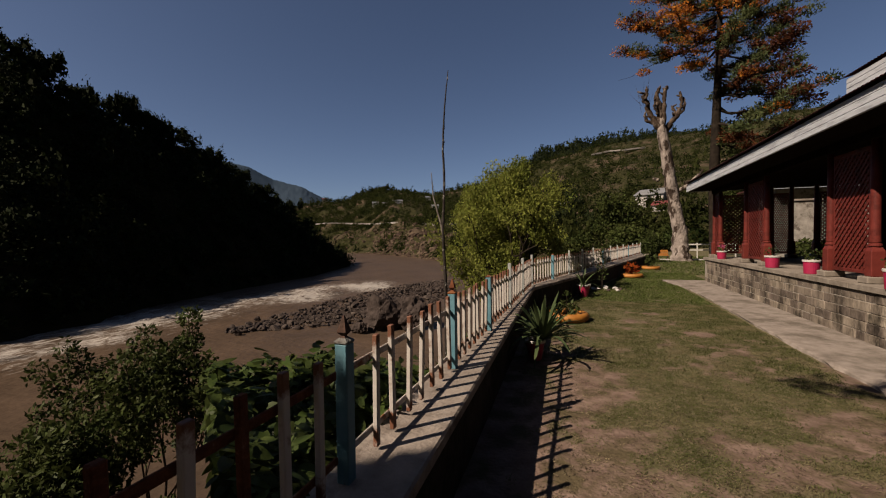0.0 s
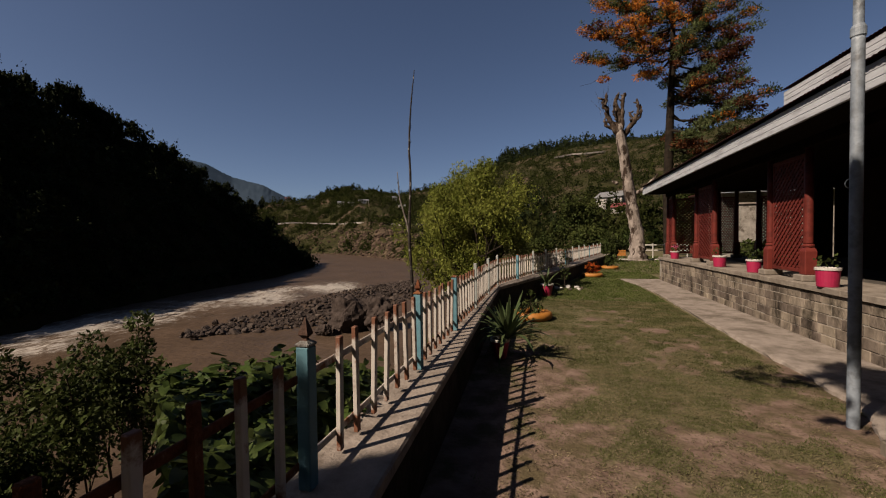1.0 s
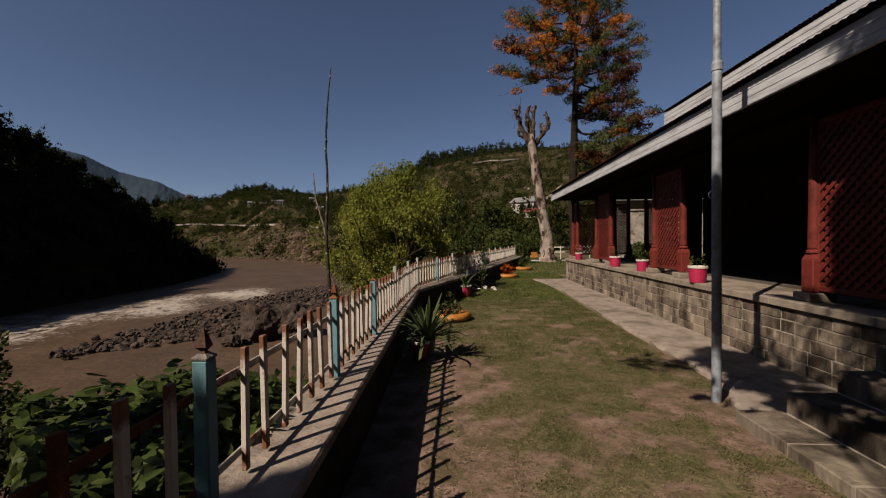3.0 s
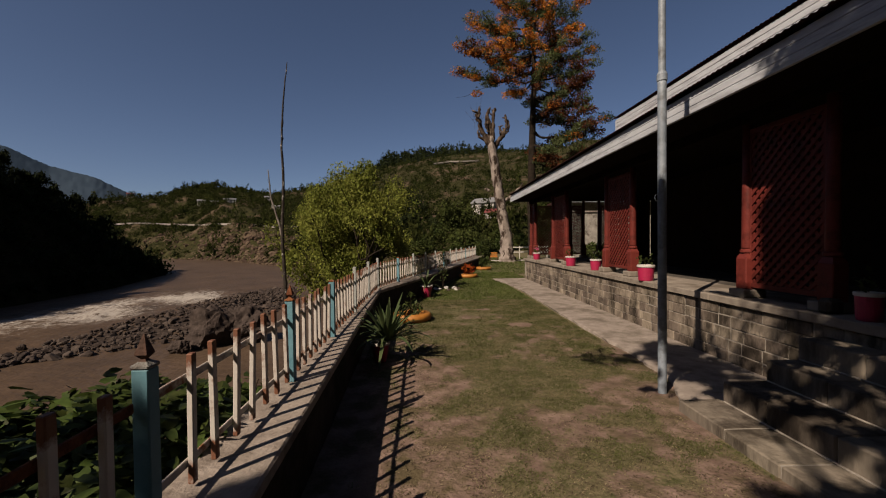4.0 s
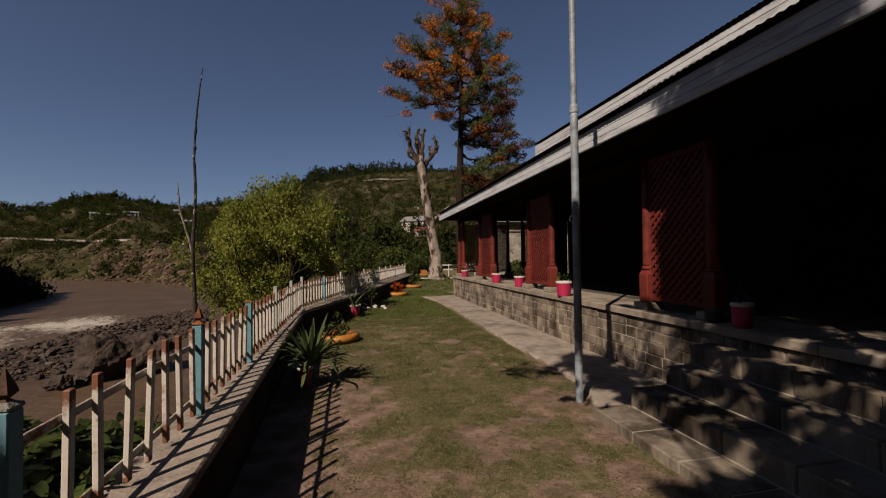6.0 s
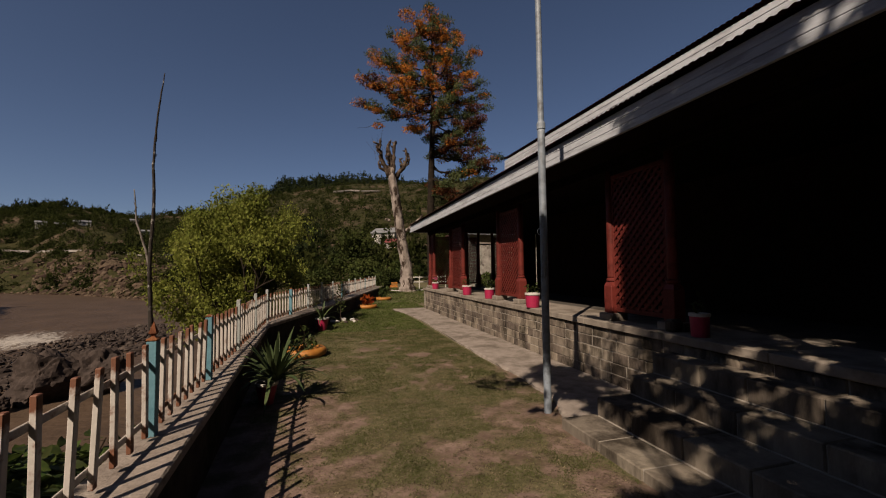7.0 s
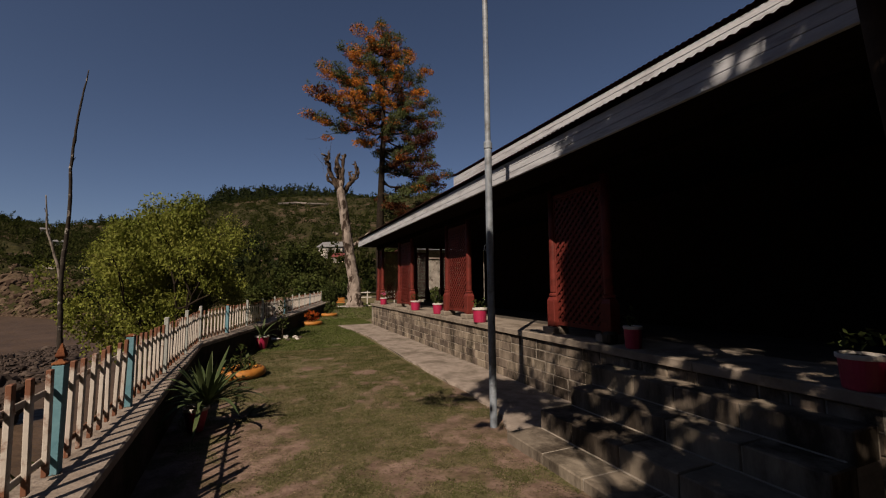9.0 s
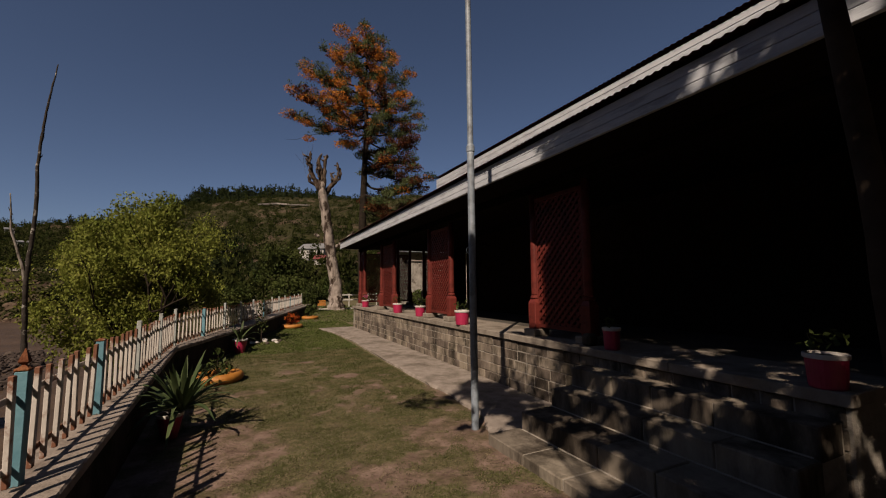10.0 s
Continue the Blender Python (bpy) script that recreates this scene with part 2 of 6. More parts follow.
def picket_material():
    """White paint that has rusted away towards both ends of the bar and in flecks between."""
    m = mat("picket_bar", (0.350, 0.330, 0.306), (0.415, 0.397, 0.372), 6, 0.7, 0.12, 40, obj=0.0)
    t = m.node_tree
    n, link = t.nodes, t.links.new
    p = n["Principled BSDF"]
    base = p.inputs["Base Color"].links[0].from_socket
    xyz = n.new("ShaderNodeSeparateXYZ")
    link(n.new("ShaderNodeTexCoord").outputs["Object"], xyz.inputs[0])
    a = n.new("ShaderNodeMath")
    a.operation = "SUBTRACT"
    link(xyz.outputs[2], a.inputs[0])
    a.inputs[1].default_value = 0.30
    b = n.new("ShaderNodeMath")
    b.operation = "ABSOLUTE"
    link(a.outputs[0], b.inputs[0])
    r = n.new("ShaderNodeMapRange")
    r.inputs[1].default_value, r.inputs[2].default_value, r.inputs[3].default_value, r.inputs[4].default_value = 0.16, 0.31, 0.0, 0.38
    link(b.outputs[0], r.inputs[0])
    g = n.new("ShaderNodeTexNoise")
    g.inputs["Scale"].default_value, g.inputs["Detail"].default_value, g.inputs["Roughness"].default_value = 9, 7, 0.7
    link(n.new("ShaderNodeNewGeometry").outputs["Position"], g.inputs["Vector"])
    s = n.new("ShaderNodeMath")
    link(r.outputs[0], s.inputs[0])
    link(g.outputs[0], s.inputs[1])
    rnd = n.new("ShaderNodeMapRange")
    rnd.inputs[3].default_value, rnd.inputs[4].default_value = -0.08, 0.09
    link(n.new("ShaderNodeObjectInfo").outputs["Random"], rnd.inputs[0])
    s2 = n.new("ShaderNodeMath")
    link(s.outputs[0], s2.inputs[0])
    link(rnd.outputs[0], s2.inputs[1])
    k = n.new("ShaderNodeValToRGB")
    k.color_ramp.elements[0].position, k.color_ramp.elements[1].position = 0.60, 0.75
    link(s2.outputs[0], k.inputs[0])
    mx = n.new("ShaderNodeMix")
    mx.data_type = "RGBA"
    link(k.outputs[0], mx.inputs[0])
    link(base, mx.inputs[6])
    mx.inputs[7].default_value = (0.122, 0.047, 0.023, 1)
    link(mx.outputs[2], p.inputs["Base Color"])
    return m


def turf_cover(m):
    """Low, matted grass over the earth where the lawn stands thick."""
    t = m.node_tree
    n, link = t.nodes, t.links.new
    p = n["Principled BSDF"]
    base = p.inputs["Base Color"].links[0].from_socket
    at = n.new("ShaderNodeAttribute")
    at.attribute_name = "turf"
    fine, tone = n.new("ShaderNodeTexNoise"), n.new("ShaderNodeTexNoise")
    for node, size, detail in ((fine, 26, 8), (tone, 9, 8)):
        link(n.new("ShaderNodeNewGeometry").outputs["Position"], node.inputs["Vector"])
        node.inputs["Scale"].default_value, node.inputs["Detail"].default_value, node.inputs["Roughness"].default_value = size, detail, 0.7
    add = n.new("ShaderNodeMath")
    add.operation = "MULTIPLY_ADD"
    link(fine.outputs[0], add.inputs[0])
    add.inputs[1].default_value = 1.3
    link(at.outputs["Fac"], add.inputs[2])
    mask = n.new("ShaderNodeValToRGB")
    mask.color_ramp.elements[0].position, mask.color_ramp.elements[1].position = 0.52, 0.86
    link(add.outputs[0], mask.inputs[0])
    ramp = n.new("ShaderNodeValToRGB")
    ramp.color_ramp.elements[0].position, ramp.color_ramp.elements[1].position = 0.36, 0.66
    ramp.color_ramp.elements[0].color, ramp.color_ramp.elements[1].color = (0.052, 0.054, 0.023, 1), (0.140, 0.117, 0.073, 1)
    link(tone.outputs[0], ramp.inputs[0])
    mx = n.new("ShaderNodeMix")
    mx.data_type = "RGBA"
    link(mask.outputs[0], mx.inputs[0])
    link(base, mx.inputs[6])
    link(ramp.outputs[0], mx.inputs[7])
    link(mx.outputs[2], p.inputs["Base Color"])


turf_cover(M_EARTH)
M_PICKET = picket_material()


def river_material():
    m = mat("river_water", (0.046, 0.033, 0.023), (0.076, 0.053, 0.037), 0.12, 0.5, 0.7, 1.0, depth=0.3, spec=0.05)
    t = m.node_tree
    n, link = t.nodes, t.links.new
    p = n["Principled BSDF"]
    base = p.inputs["Base Color"].links[0].from_socket
    at = n.new("ShaderNodeAttribute")
    at.attribute_name = "rapids"
    geo = n.new("ShaderNodeNewGeometry")
    mp = n.new("ShaderNodeMapping")
    mp.inputs["Rotation"].default_value = (0, 0, radians(-20))
    mp.inputs["Scale"].default_value = (0.75, 0.24, 1)
    link(geo.outputs["Position"], mp.inputs[0])
    f = n.new("ShaderNodeTexNoise")
    f.inputs["Scale"].default_value, f.inputs["Detail"].default_value, f.inputs["Roughness"].default_value = 2.8, 9, 0.74
    f.inputs["Distortion"].default_value = 0.8
    link(mp.outputs[0], f.inputs["Vector"])
    add = n.new("ShaderNodeMath")
    add.operation = "MULTIPLY_ADD"
    link(at.outputs["Fac"], add.inputs[0])
    add.inputs[1].default_value = 0.36
    link(f.outputs[0], add.inputs[2])
    mask = n.new("ShaderNodeValToRGB")
    mask.color_ramp.elements[0].position, mask.color_ramp.elements[1].position = 0.70, 0.83
    link(add.outputs[0], mask.inputs[0])
    mx = n.new("ShaderNodeMix")
    mx.data_type = "RGBA"
    link(mask.outputs[0], mx.inputs[0])
    link(base, mx.inputs[6])
    mx.inputs[7].default_value = (0.275, 0.258, 0.236, 1)
    link(mx.outputs[2], p.inputs["Base Color"])
    rr = n.new("ShaderNodeMapRange")
    rr.inputs[3].default_value, rr.inputs[4].default_value = 0.45, 0.85
    link(mask.outputs[0], rr.inputs[0])
    link(rr.outputs[0], p.inputs["Roughness"])
    return m


M_WATER = river_material()


# ---- builders ----
def link_mesh(name, verts, faces, material, smooth=False):
    me = bpy.data.meshes.new(name)
    me.from_pydata([tuple(map(float, v)) for v in verts], [], faces)
    if smooth:
        me.polygons.foreach_set("use_smooth", [True] * len(me.polygons))
    me.materials.append(material)
    return me


class Build:
    """Collects plain geometry for one mesh."""

    def __init__(self):
        self.v, self.f = [], []

    def box(self, x0, y0, z0, x1, y1, z1):
        k = len(self.v)
        self.v += [(x, y, z) for z in (z0, z1) for x, y in ((x0, y0), (x1, y0), (x1, y1), (x0, y1))]
        self.f += [tuple(k + i for i in q) for q in ((0, 3, 2, 1), (4, 5, 6, 7), (0, 1, 5, 4), (1, 2, 6, 5), (2, 3, 7, 6), (3, 0, 4, 7))]
        return self

    def slab(self, x0, y0, z0, x1, y1, z1, b=0.01):
        """A box with all its edges chamfered."""
        bm = bmesh.new()
        bmesh.ops.create_cube(bm, size=1)
        for v in bm.verts:
            v.co = ((x0 + x1) / 2 + v.co.x * (x1 - x0), (y0 + y1) / 2 + v.co.y * (y1 - y0), (z0 + z1) / 2 + v.co.z * (z1 - z0))
        bmesh.ops.bevel(bm, geom=bm.edges[:], offset=b, segments=1, affect="EDGES")
        k = len(self.v)
        bm.verts.index_update()
        self.v += [tuple(v.co) for v in bm.verts]
        self.f += [tuple(k + v.index for v in face.verts) for face in bm.faces]
        bm.free()
        return self

    def tube(self, path, radii, n=8, cap=True):
        k, path = len(self.v), [Vector(p) for p in path]
        for i, p in enumerate(path):
            d = (path[min(i + 1, len(path) - 1)] - path[max(i - 1, 0)]).normalized()
            side = d.cross(Vector((0.31, 0.95, 0.05))).normalized() if abs(d.y) < 0.9 else d.cross(Vector((1, 0, 0))).normalized()
            up = d.cross(side)
            self.v += [tuple(p + float(radii[i]) * (math.cos(2 * math.pi * j / n) * side + math.sin(2 * math.pi * j / n) * up)) for j in range(n)]
        for i in range(len(path) - 1):
            for j in range(n):
                a, b = k + i * n + j, k + i * n + (j + 1) % n
                self.f.append((a, b, b + n, a + n))
        if cap:
            self.f += [tuple(k + j for j in range(n))[::-1], tuple(k + (len(path) - 1) * n + j for j in range(n))]
        return self

    def lathe(self, x, y, profile, n=16, turn=0.0):
        """Rings of (radius, z) about an upright axis; the ends are closed."""
        k = len(self.v)
        for r, z in profile:
            self.v += [(x + r * math.cos(turn + 2 * math.pi * j / n), y + r * math.sin(turn + 2 * math.pi * j / n), z) for j in range(n)]
        for i in range(len(profile) - 1):
            for j in range(n):
                a, b = k + i * n + j, k + i * n + (j + 1) % n
                self.f.append((a, b, b + n, a + n))
        self.f += [tuple(k + j for j in range(n))[::-1], tuple(k + (len(profile) - 1) * n + j for j in range(n))]
        return self

    def mesh(self, name, material, smooth=False):
        return link_mesh(name, self.v, self.f, material, smooth)


def part(name, data, material, parent, label="", smooth=False):
    """Links a Build or a mesh as one object under a thing or a part."""
    ob = new(name, data.mesh(name, material, smooth) if isinstance(data, Build) else data)
    ob.parent = parent
    return tagged(ob, label)


def thing(name, label, category, at=(0, 0, 0), group="", kind="", turn=0.0, scale=1.0):
    ob = new(name)
    ob.empty_display_size = 0.1
    ob.matrix_basis = pose(*at, 0, 0, turn)
    ob.scale = (scale,) * 3
    return tagged(ob, label, category, group, kind)


def solid(name, data, material, label, category, group="", kind="", smooth=False):
    ob = new(name, data.mesh(name, material, smooth) if isinstance(data, Build) else data)
    return tagged(ob, label, category, group, kind)


def quads(name, corners, material):
    """One mesh out of an (n, 4, 3) array of quads."""
    n = len(corners)
    me = bpy.data.meshes.new(name)
    me.vertices.add(4 * n)
    me.vertices.foreach_set("co", np.asarray(corners, np.float32).ravel())
    me.loops.add(4 * n)
    me.loops.foreach_set("vertex_index", np.arange(4 * n, dtype=np.int32))
    me.polygons.add(n)
    me.polygons.foreach_set("loop_start", np.arange(0, 4 * n, 4, dtype=np.int32))
    me.update(calc_edges=True)
    me.materials.append(material)
    return me


def unit(v):
    return v / np.maximum(np.linalg.norm(v, axis=-1, keepdims=True), 1e-9)


def leaf_quads(at, length, width, rng, lean=None, droop=0.0):
    """Folded, pointed leaves at the points, each with a direction of its own."""
    n = len(at)
    d = rng.normal(size=(n, 3))
    if lean is not None:
        d = d + lean
    d[:, 2] -= droop
    d = unit(d)
    s = unit(np.cross(d, rng.normal(size=(n, 3))))
    up = np.cross(s, d)
    k = rng.uniform(0.7, 1.3, (n, 1))
    ll, ww = length * k, width * k
    return np.stack([at, at + d * ll * 0.45 + s * ww / 2 + up * ww * 0.2, at + d * ll, at + d * ll * 0.45 - s * ww / 2 + up * ww * 0.2], 1)


def ball(rng, n, flat=1.0):
    """Points through a ball, denser towards its skin."""
    p = unit(rng.normal(size=(n, 3))) * rng.uniform(0.25, 1, (n, 1)) ** 0.45
    p[:, 2] *= flat
    return p


def fbm(x, y, s, octaves=4):
    return noise.fractal(Vector((x * s, y * s, 3.7)), 1.0, 2.0, octaves)


def grid_mesh(name, points, material, smooth=True):
    """A sheet from rows of points."""
    r, c = len(points), len(points[0])
    faces = [(i * c + j, i * c + j + 1, (i + 1) * c + j + 1, (i + 1) * c + j) for i in range(r - 1) for j in range(c - 1)]
    return link_mesh(name, [p for row in points for p in row], faces, material, smooth)


def lerp_rows(rows, t):
    """A point on a line of control rows, t from 0 to 1."""
    f = t * (len(rows) - 1)
    i = min(int(f), len(rows) - 2)
    u = f - i
    return [a + (b - a) * u for a, b in zip(rows[i], rows[i + 1])]


# ---- ground, river and hills ----
HC = 0.54            # top of the parapet above the lawn
RIVER = -9.0


def fence_x(y):
    """The fence's line: straight, then bending towards the lawn's far end."""
    if y < 9.3:
        return -1.06 - 0.026 * y
    if y < 13.6:
        return -1.30 + (y - 9.3) * 0.225
    return -0.333 + (y - 13.6) * 0.235


def edge_x(y):
    """The inner edge of the coping."""
    if y < 9.0:
        return -0.71 - 0.055 * y
    if y < 11.6:
        return -1.205 + (y - 9.0) * 0.30
    return -0.425 + (y - 11.6) * 0.247


def bare(x, y):
    """How readily the earth shows: along the foot of the parapet, round the pole, before the steps; less far off."""
    k = -0.09 - 0.09 * max(0, min(7, y - 3.2))
    k += 0.9 * max(0, min(1, 1 - (x + 0.1) / 0.6)) * max(0, min(1, (7 - y) / 3))
    k += 0.6 * max(0, 1 - math.hypot(x - 2.5, y - 4.1) / 0.9)
    return k + 0.4 * max(0, 1 - abs(x - 2.2) / 0.5) * max(0, min(1, 4 - y))


def turf(x, y):
    """How thick the grass stands; below zero the earth shows."""
    return 0.6 * fbm(x, y, 0.7, 3) + 0.95 * fbm(x, y, 2.6, 5) - bare(x, y)


def lawn():
    rows, thick = [], []
    ys = np.concatenate([np.linspace(-12, 0.9, 26), np.linspace(1.0, 12, 150), np.linspace(12.15, 20, 50), np.linspace(20.6, 60, 50)])
    for y in ys:
        x0 = edge_x(min(max(y, -12), 29)) - 0.10 if y < 29 else edge_x(29) - 0.1 - (y - 29) * 0.35
        row = []
        for x in np.concatenate([np.linspace(x0, 4.0, 70), np.linspace(4.2, 14, 14), (60.0,)]):
            x = float(x)
            z = 0.018 * fbm(x, y, 0.5) + 0.008 * fbm(x, y, 3.0)
            row.append((x, y, z - 0.015))
            thick.append(turf(x, y))
        rows.append(row)
    me = grid_mesh("ground", rows, M_EARTH)
    me.attributes.new("turf", "FLOAT", "POINT").data.foreach_set("value", thick)
    solid("ground", me, None, "patchy lawn of dry grass over reddish earth", "lawn", kind="structure")


def bank():
    rows = []
    for y in np.linspace(-40, 48, 111):
        yc = min(max(y, -40), 29)
        x0 = fence_x(yc) - 0.08
        row = [(x0 + 0.1, y, -1.5), (x0, y, HC - 0.12)]
        for d in np.concatenate([np.linspace(0.15, 3, 16), np.linspace(3.4, 20, 34)]):
            z = HC - 0.25 - 0.95 * d + 0.25 * min(d, 2) * fbm(x0 - d, y, 0.7)
            if d > 9:
                z = max(z, RIVER - 1.2)
            row.append((x0 - d, y, max(z, RIVER - 1.5)))
        rows.append(row)
    solid("river_bank", grid_mesh("river_bank", rows, M_BANK), None, "steep earthen bank with weeds below the fence", "bank", kind="structure")


def far_sheet():
    rings = [0, 40, 120, 400, 1200, 4500]
    pts = [[(r * math.cos(a), r * math.sin(a), RIVER - 2.2) for a in np.linspace(0, 2 * math.pi, 49)] for r in rings]
    solid("valley_floor", grid_mesh("valley_floor", pts, M_BANK), None, "valley floor of brown earth reaching the horizon", "ground", kind="structure")


def river():
    """Water along a bent channel; the attribute says where it breaks over stones."""
    xs, ys = np.concatenate([np.linspace(-330, -95, 40), np.linspace(-93, -5, 150)]), np.concatenate([np.linspace(-60, 5, 30), np.linspace(5.6, 110, 170), np.linspace(112, 330, 60)])
    rows, mask = [], []
    for y in ys:
        row = []
        for x in xs:
            axis = float(np.interp(y, (0, 20, 40, 55, 70, 82, 105), (-47, -53, -58, -55.5, -51, -48, -60)))
            d = (x - axis) / (12.5 if y > 40 else 11)
            along = min(1, max(0, (105 - y) / 25)) * min(1, max(0.75, (y + 10) / 40))
            m = math.exp(-d * d) * along
            m = max(m, 0.66 * math.exp(-((x + 39) / 13) ** 2 - ((y - 81 - 0.1 * (x + 41)) / 6.0) ** 2), 0.62 * math.exp(-((x + 26) / 9) ** 2 - ((y - 96) / 3.5) ** 2))
            m *= 0.8 + 0.5 * fbm(x, y, 0.12)
            z = RIVER + 0.05 * fbm(x, y, 0.5, 3) + m * 0.38 * fbm(x, y * 0.6, 0.45, 4)
            row.append((x, y, z))
            mask.append(max(0.0, m))
        rows.append(row)
    me = grid_mesh("river", rows, M_WATER)
    at = me.attributes.new("rapids", "FLOAT", "POINT")
    at.data.foreach_set("value", mask)
    solid("river", me, None, "muddy brown river breaking into white rapids", "river", kind="structure")


def polar(az, r, elev=None, z=0.0):
    a = radians(az)
    return (r * math.sin(a), r * math.cos(a), z if elev is None else 1.65 + r * math.tan(radians(elev)))


def hill(name, label, foot, ridge, material, rough, nu=150, nv=46, belly=0.0, back=0.6):
    """A slope lofted from a foot line up to a ridge line and down behind it. Returns its height function over (u, v)."""
    def at(u, v):
        f, r = lerp_rows(foot, u), lerp_rows(ridge, u)
        if v <= 1:
            h = v + belly * math.sin(math.pi * v)
            x, y, z = f[0] + (r[0] - f[0]) * v, f[1] + (r[1] - f[1]) * v, f[2] + (r[2] - f[2]) * h
        else:
            w = v - 1
            x, y, z = r[0] + (r[0] - f[0]) * w, r[1] + (r[1] - f[1]) * w, r[2] - (r[2] - f[2]) * w * back
        k = min(1, v * 4) * rough
        return (x, y, z + k * fbm(x, y, 0.35 / rough))
    rows = [[at(u, v) for u in np.linspace(0, 1, nu)] for v in np.linspace(-0.02, 1.5, nv)]
    solid(name, grid_mesh(name, rows, material), None, label, "hill", kind="structure")
    return at


# Feet and ridges are placed to fit the outlines in the camera's view.
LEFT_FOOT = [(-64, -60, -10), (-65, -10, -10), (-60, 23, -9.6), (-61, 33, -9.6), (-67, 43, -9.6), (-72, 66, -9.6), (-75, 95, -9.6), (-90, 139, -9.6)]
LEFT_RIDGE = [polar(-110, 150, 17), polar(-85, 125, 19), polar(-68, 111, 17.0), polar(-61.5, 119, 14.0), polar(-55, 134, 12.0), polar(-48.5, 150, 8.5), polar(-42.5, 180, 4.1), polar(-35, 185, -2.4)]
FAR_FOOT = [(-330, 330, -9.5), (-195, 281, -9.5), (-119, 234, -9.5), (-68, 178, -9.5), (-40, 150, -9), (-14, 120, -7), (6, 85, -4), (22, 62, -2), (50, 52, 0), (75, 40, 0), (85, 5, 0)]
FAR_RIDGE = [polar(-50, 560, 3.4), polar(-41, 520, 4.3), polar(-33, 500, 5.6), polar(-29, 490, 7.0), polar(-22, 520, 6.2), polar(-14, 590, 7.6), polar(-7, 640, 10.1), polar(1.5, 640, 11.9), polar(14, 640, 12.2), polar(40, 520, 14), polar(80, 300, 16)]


def wood_templates(rng, leaves, size, tight=1.0):
    """Crowns out of lobes: broad leaves fill the heart, small ones the skin."""
    out = []
    for _ in range(6):
        lobes = rng.normal(size=(7, 3)) * (0.42, 0.42, 0.28) * tight + (0, 0, 0.55)
        r = 0.42 * (0.5 + 0.5 * tight)
        c = lobes[rng.integers(0, 7, leaves)] + ball(rng, leaves) * r
        m = leaves // 4
        heart = lobes[rng.integers(0, 7, m)] + ball(rng, m) * r * 0.3
        out.append(np.concatenate([leaf_quads(c, size, size * 0.9, rng), leaf_quads(heart, 0.26, 0.26, rng)]))
    return out


def woods(name, label, at, count, size, rng, us=(0, 1), vs=(0.02, 1.04), leaves=70, patch=0.0, pines=0.0, lift=0.0, leaf=0.3, material=None, even=False, clear=None, tight=1.0):
    """Many trees over a hill, in clumps, as one mesh."""
    kinds = wood_templates(rng, leaves, leaf, tight)
    out, tries = [], 0
    while len(out) < count and tries < count * 9:
        tries += 1
        u, v = rng.uniform(*us), rng.uniform(*vs)
        x, y, z = at(u, v)
        if clear and u < clear[0] and v < clear[1] and rng.uniform() < 0.72:
            continue
        if even and rng.uniform() > (math.hypot(x, y) / 480) ** 0.95:
            continue
        if patch and 0.6 * fbm(x, y, 0.012) + 0.8 * fbm(x, y, 0.05, 2) + rng.normal() * 0.14 < patch:
            continue
        s = size * rng.uniform(0.45, 1.25)
        k = kinds[rng.integers(0, 6)]
        tall = rng.uniform(1.5, 2.1) if rng.uniform() < pines else rng.uniform(0.75, 1.05)
        a = rng.uniform(0, 6.28)
        turn = np.array([[math.cos(a), -math.sin(a), 0], [math.sin(a), math.cos(a), 0], [0, 0, tall]])
        out.append(k @ turn.T * s + (x, y, z + lift * s))
    tagged(new(name, quads(name, np.concatenate(out), material or M_WOODS)), label, "woods", kind="stuff")


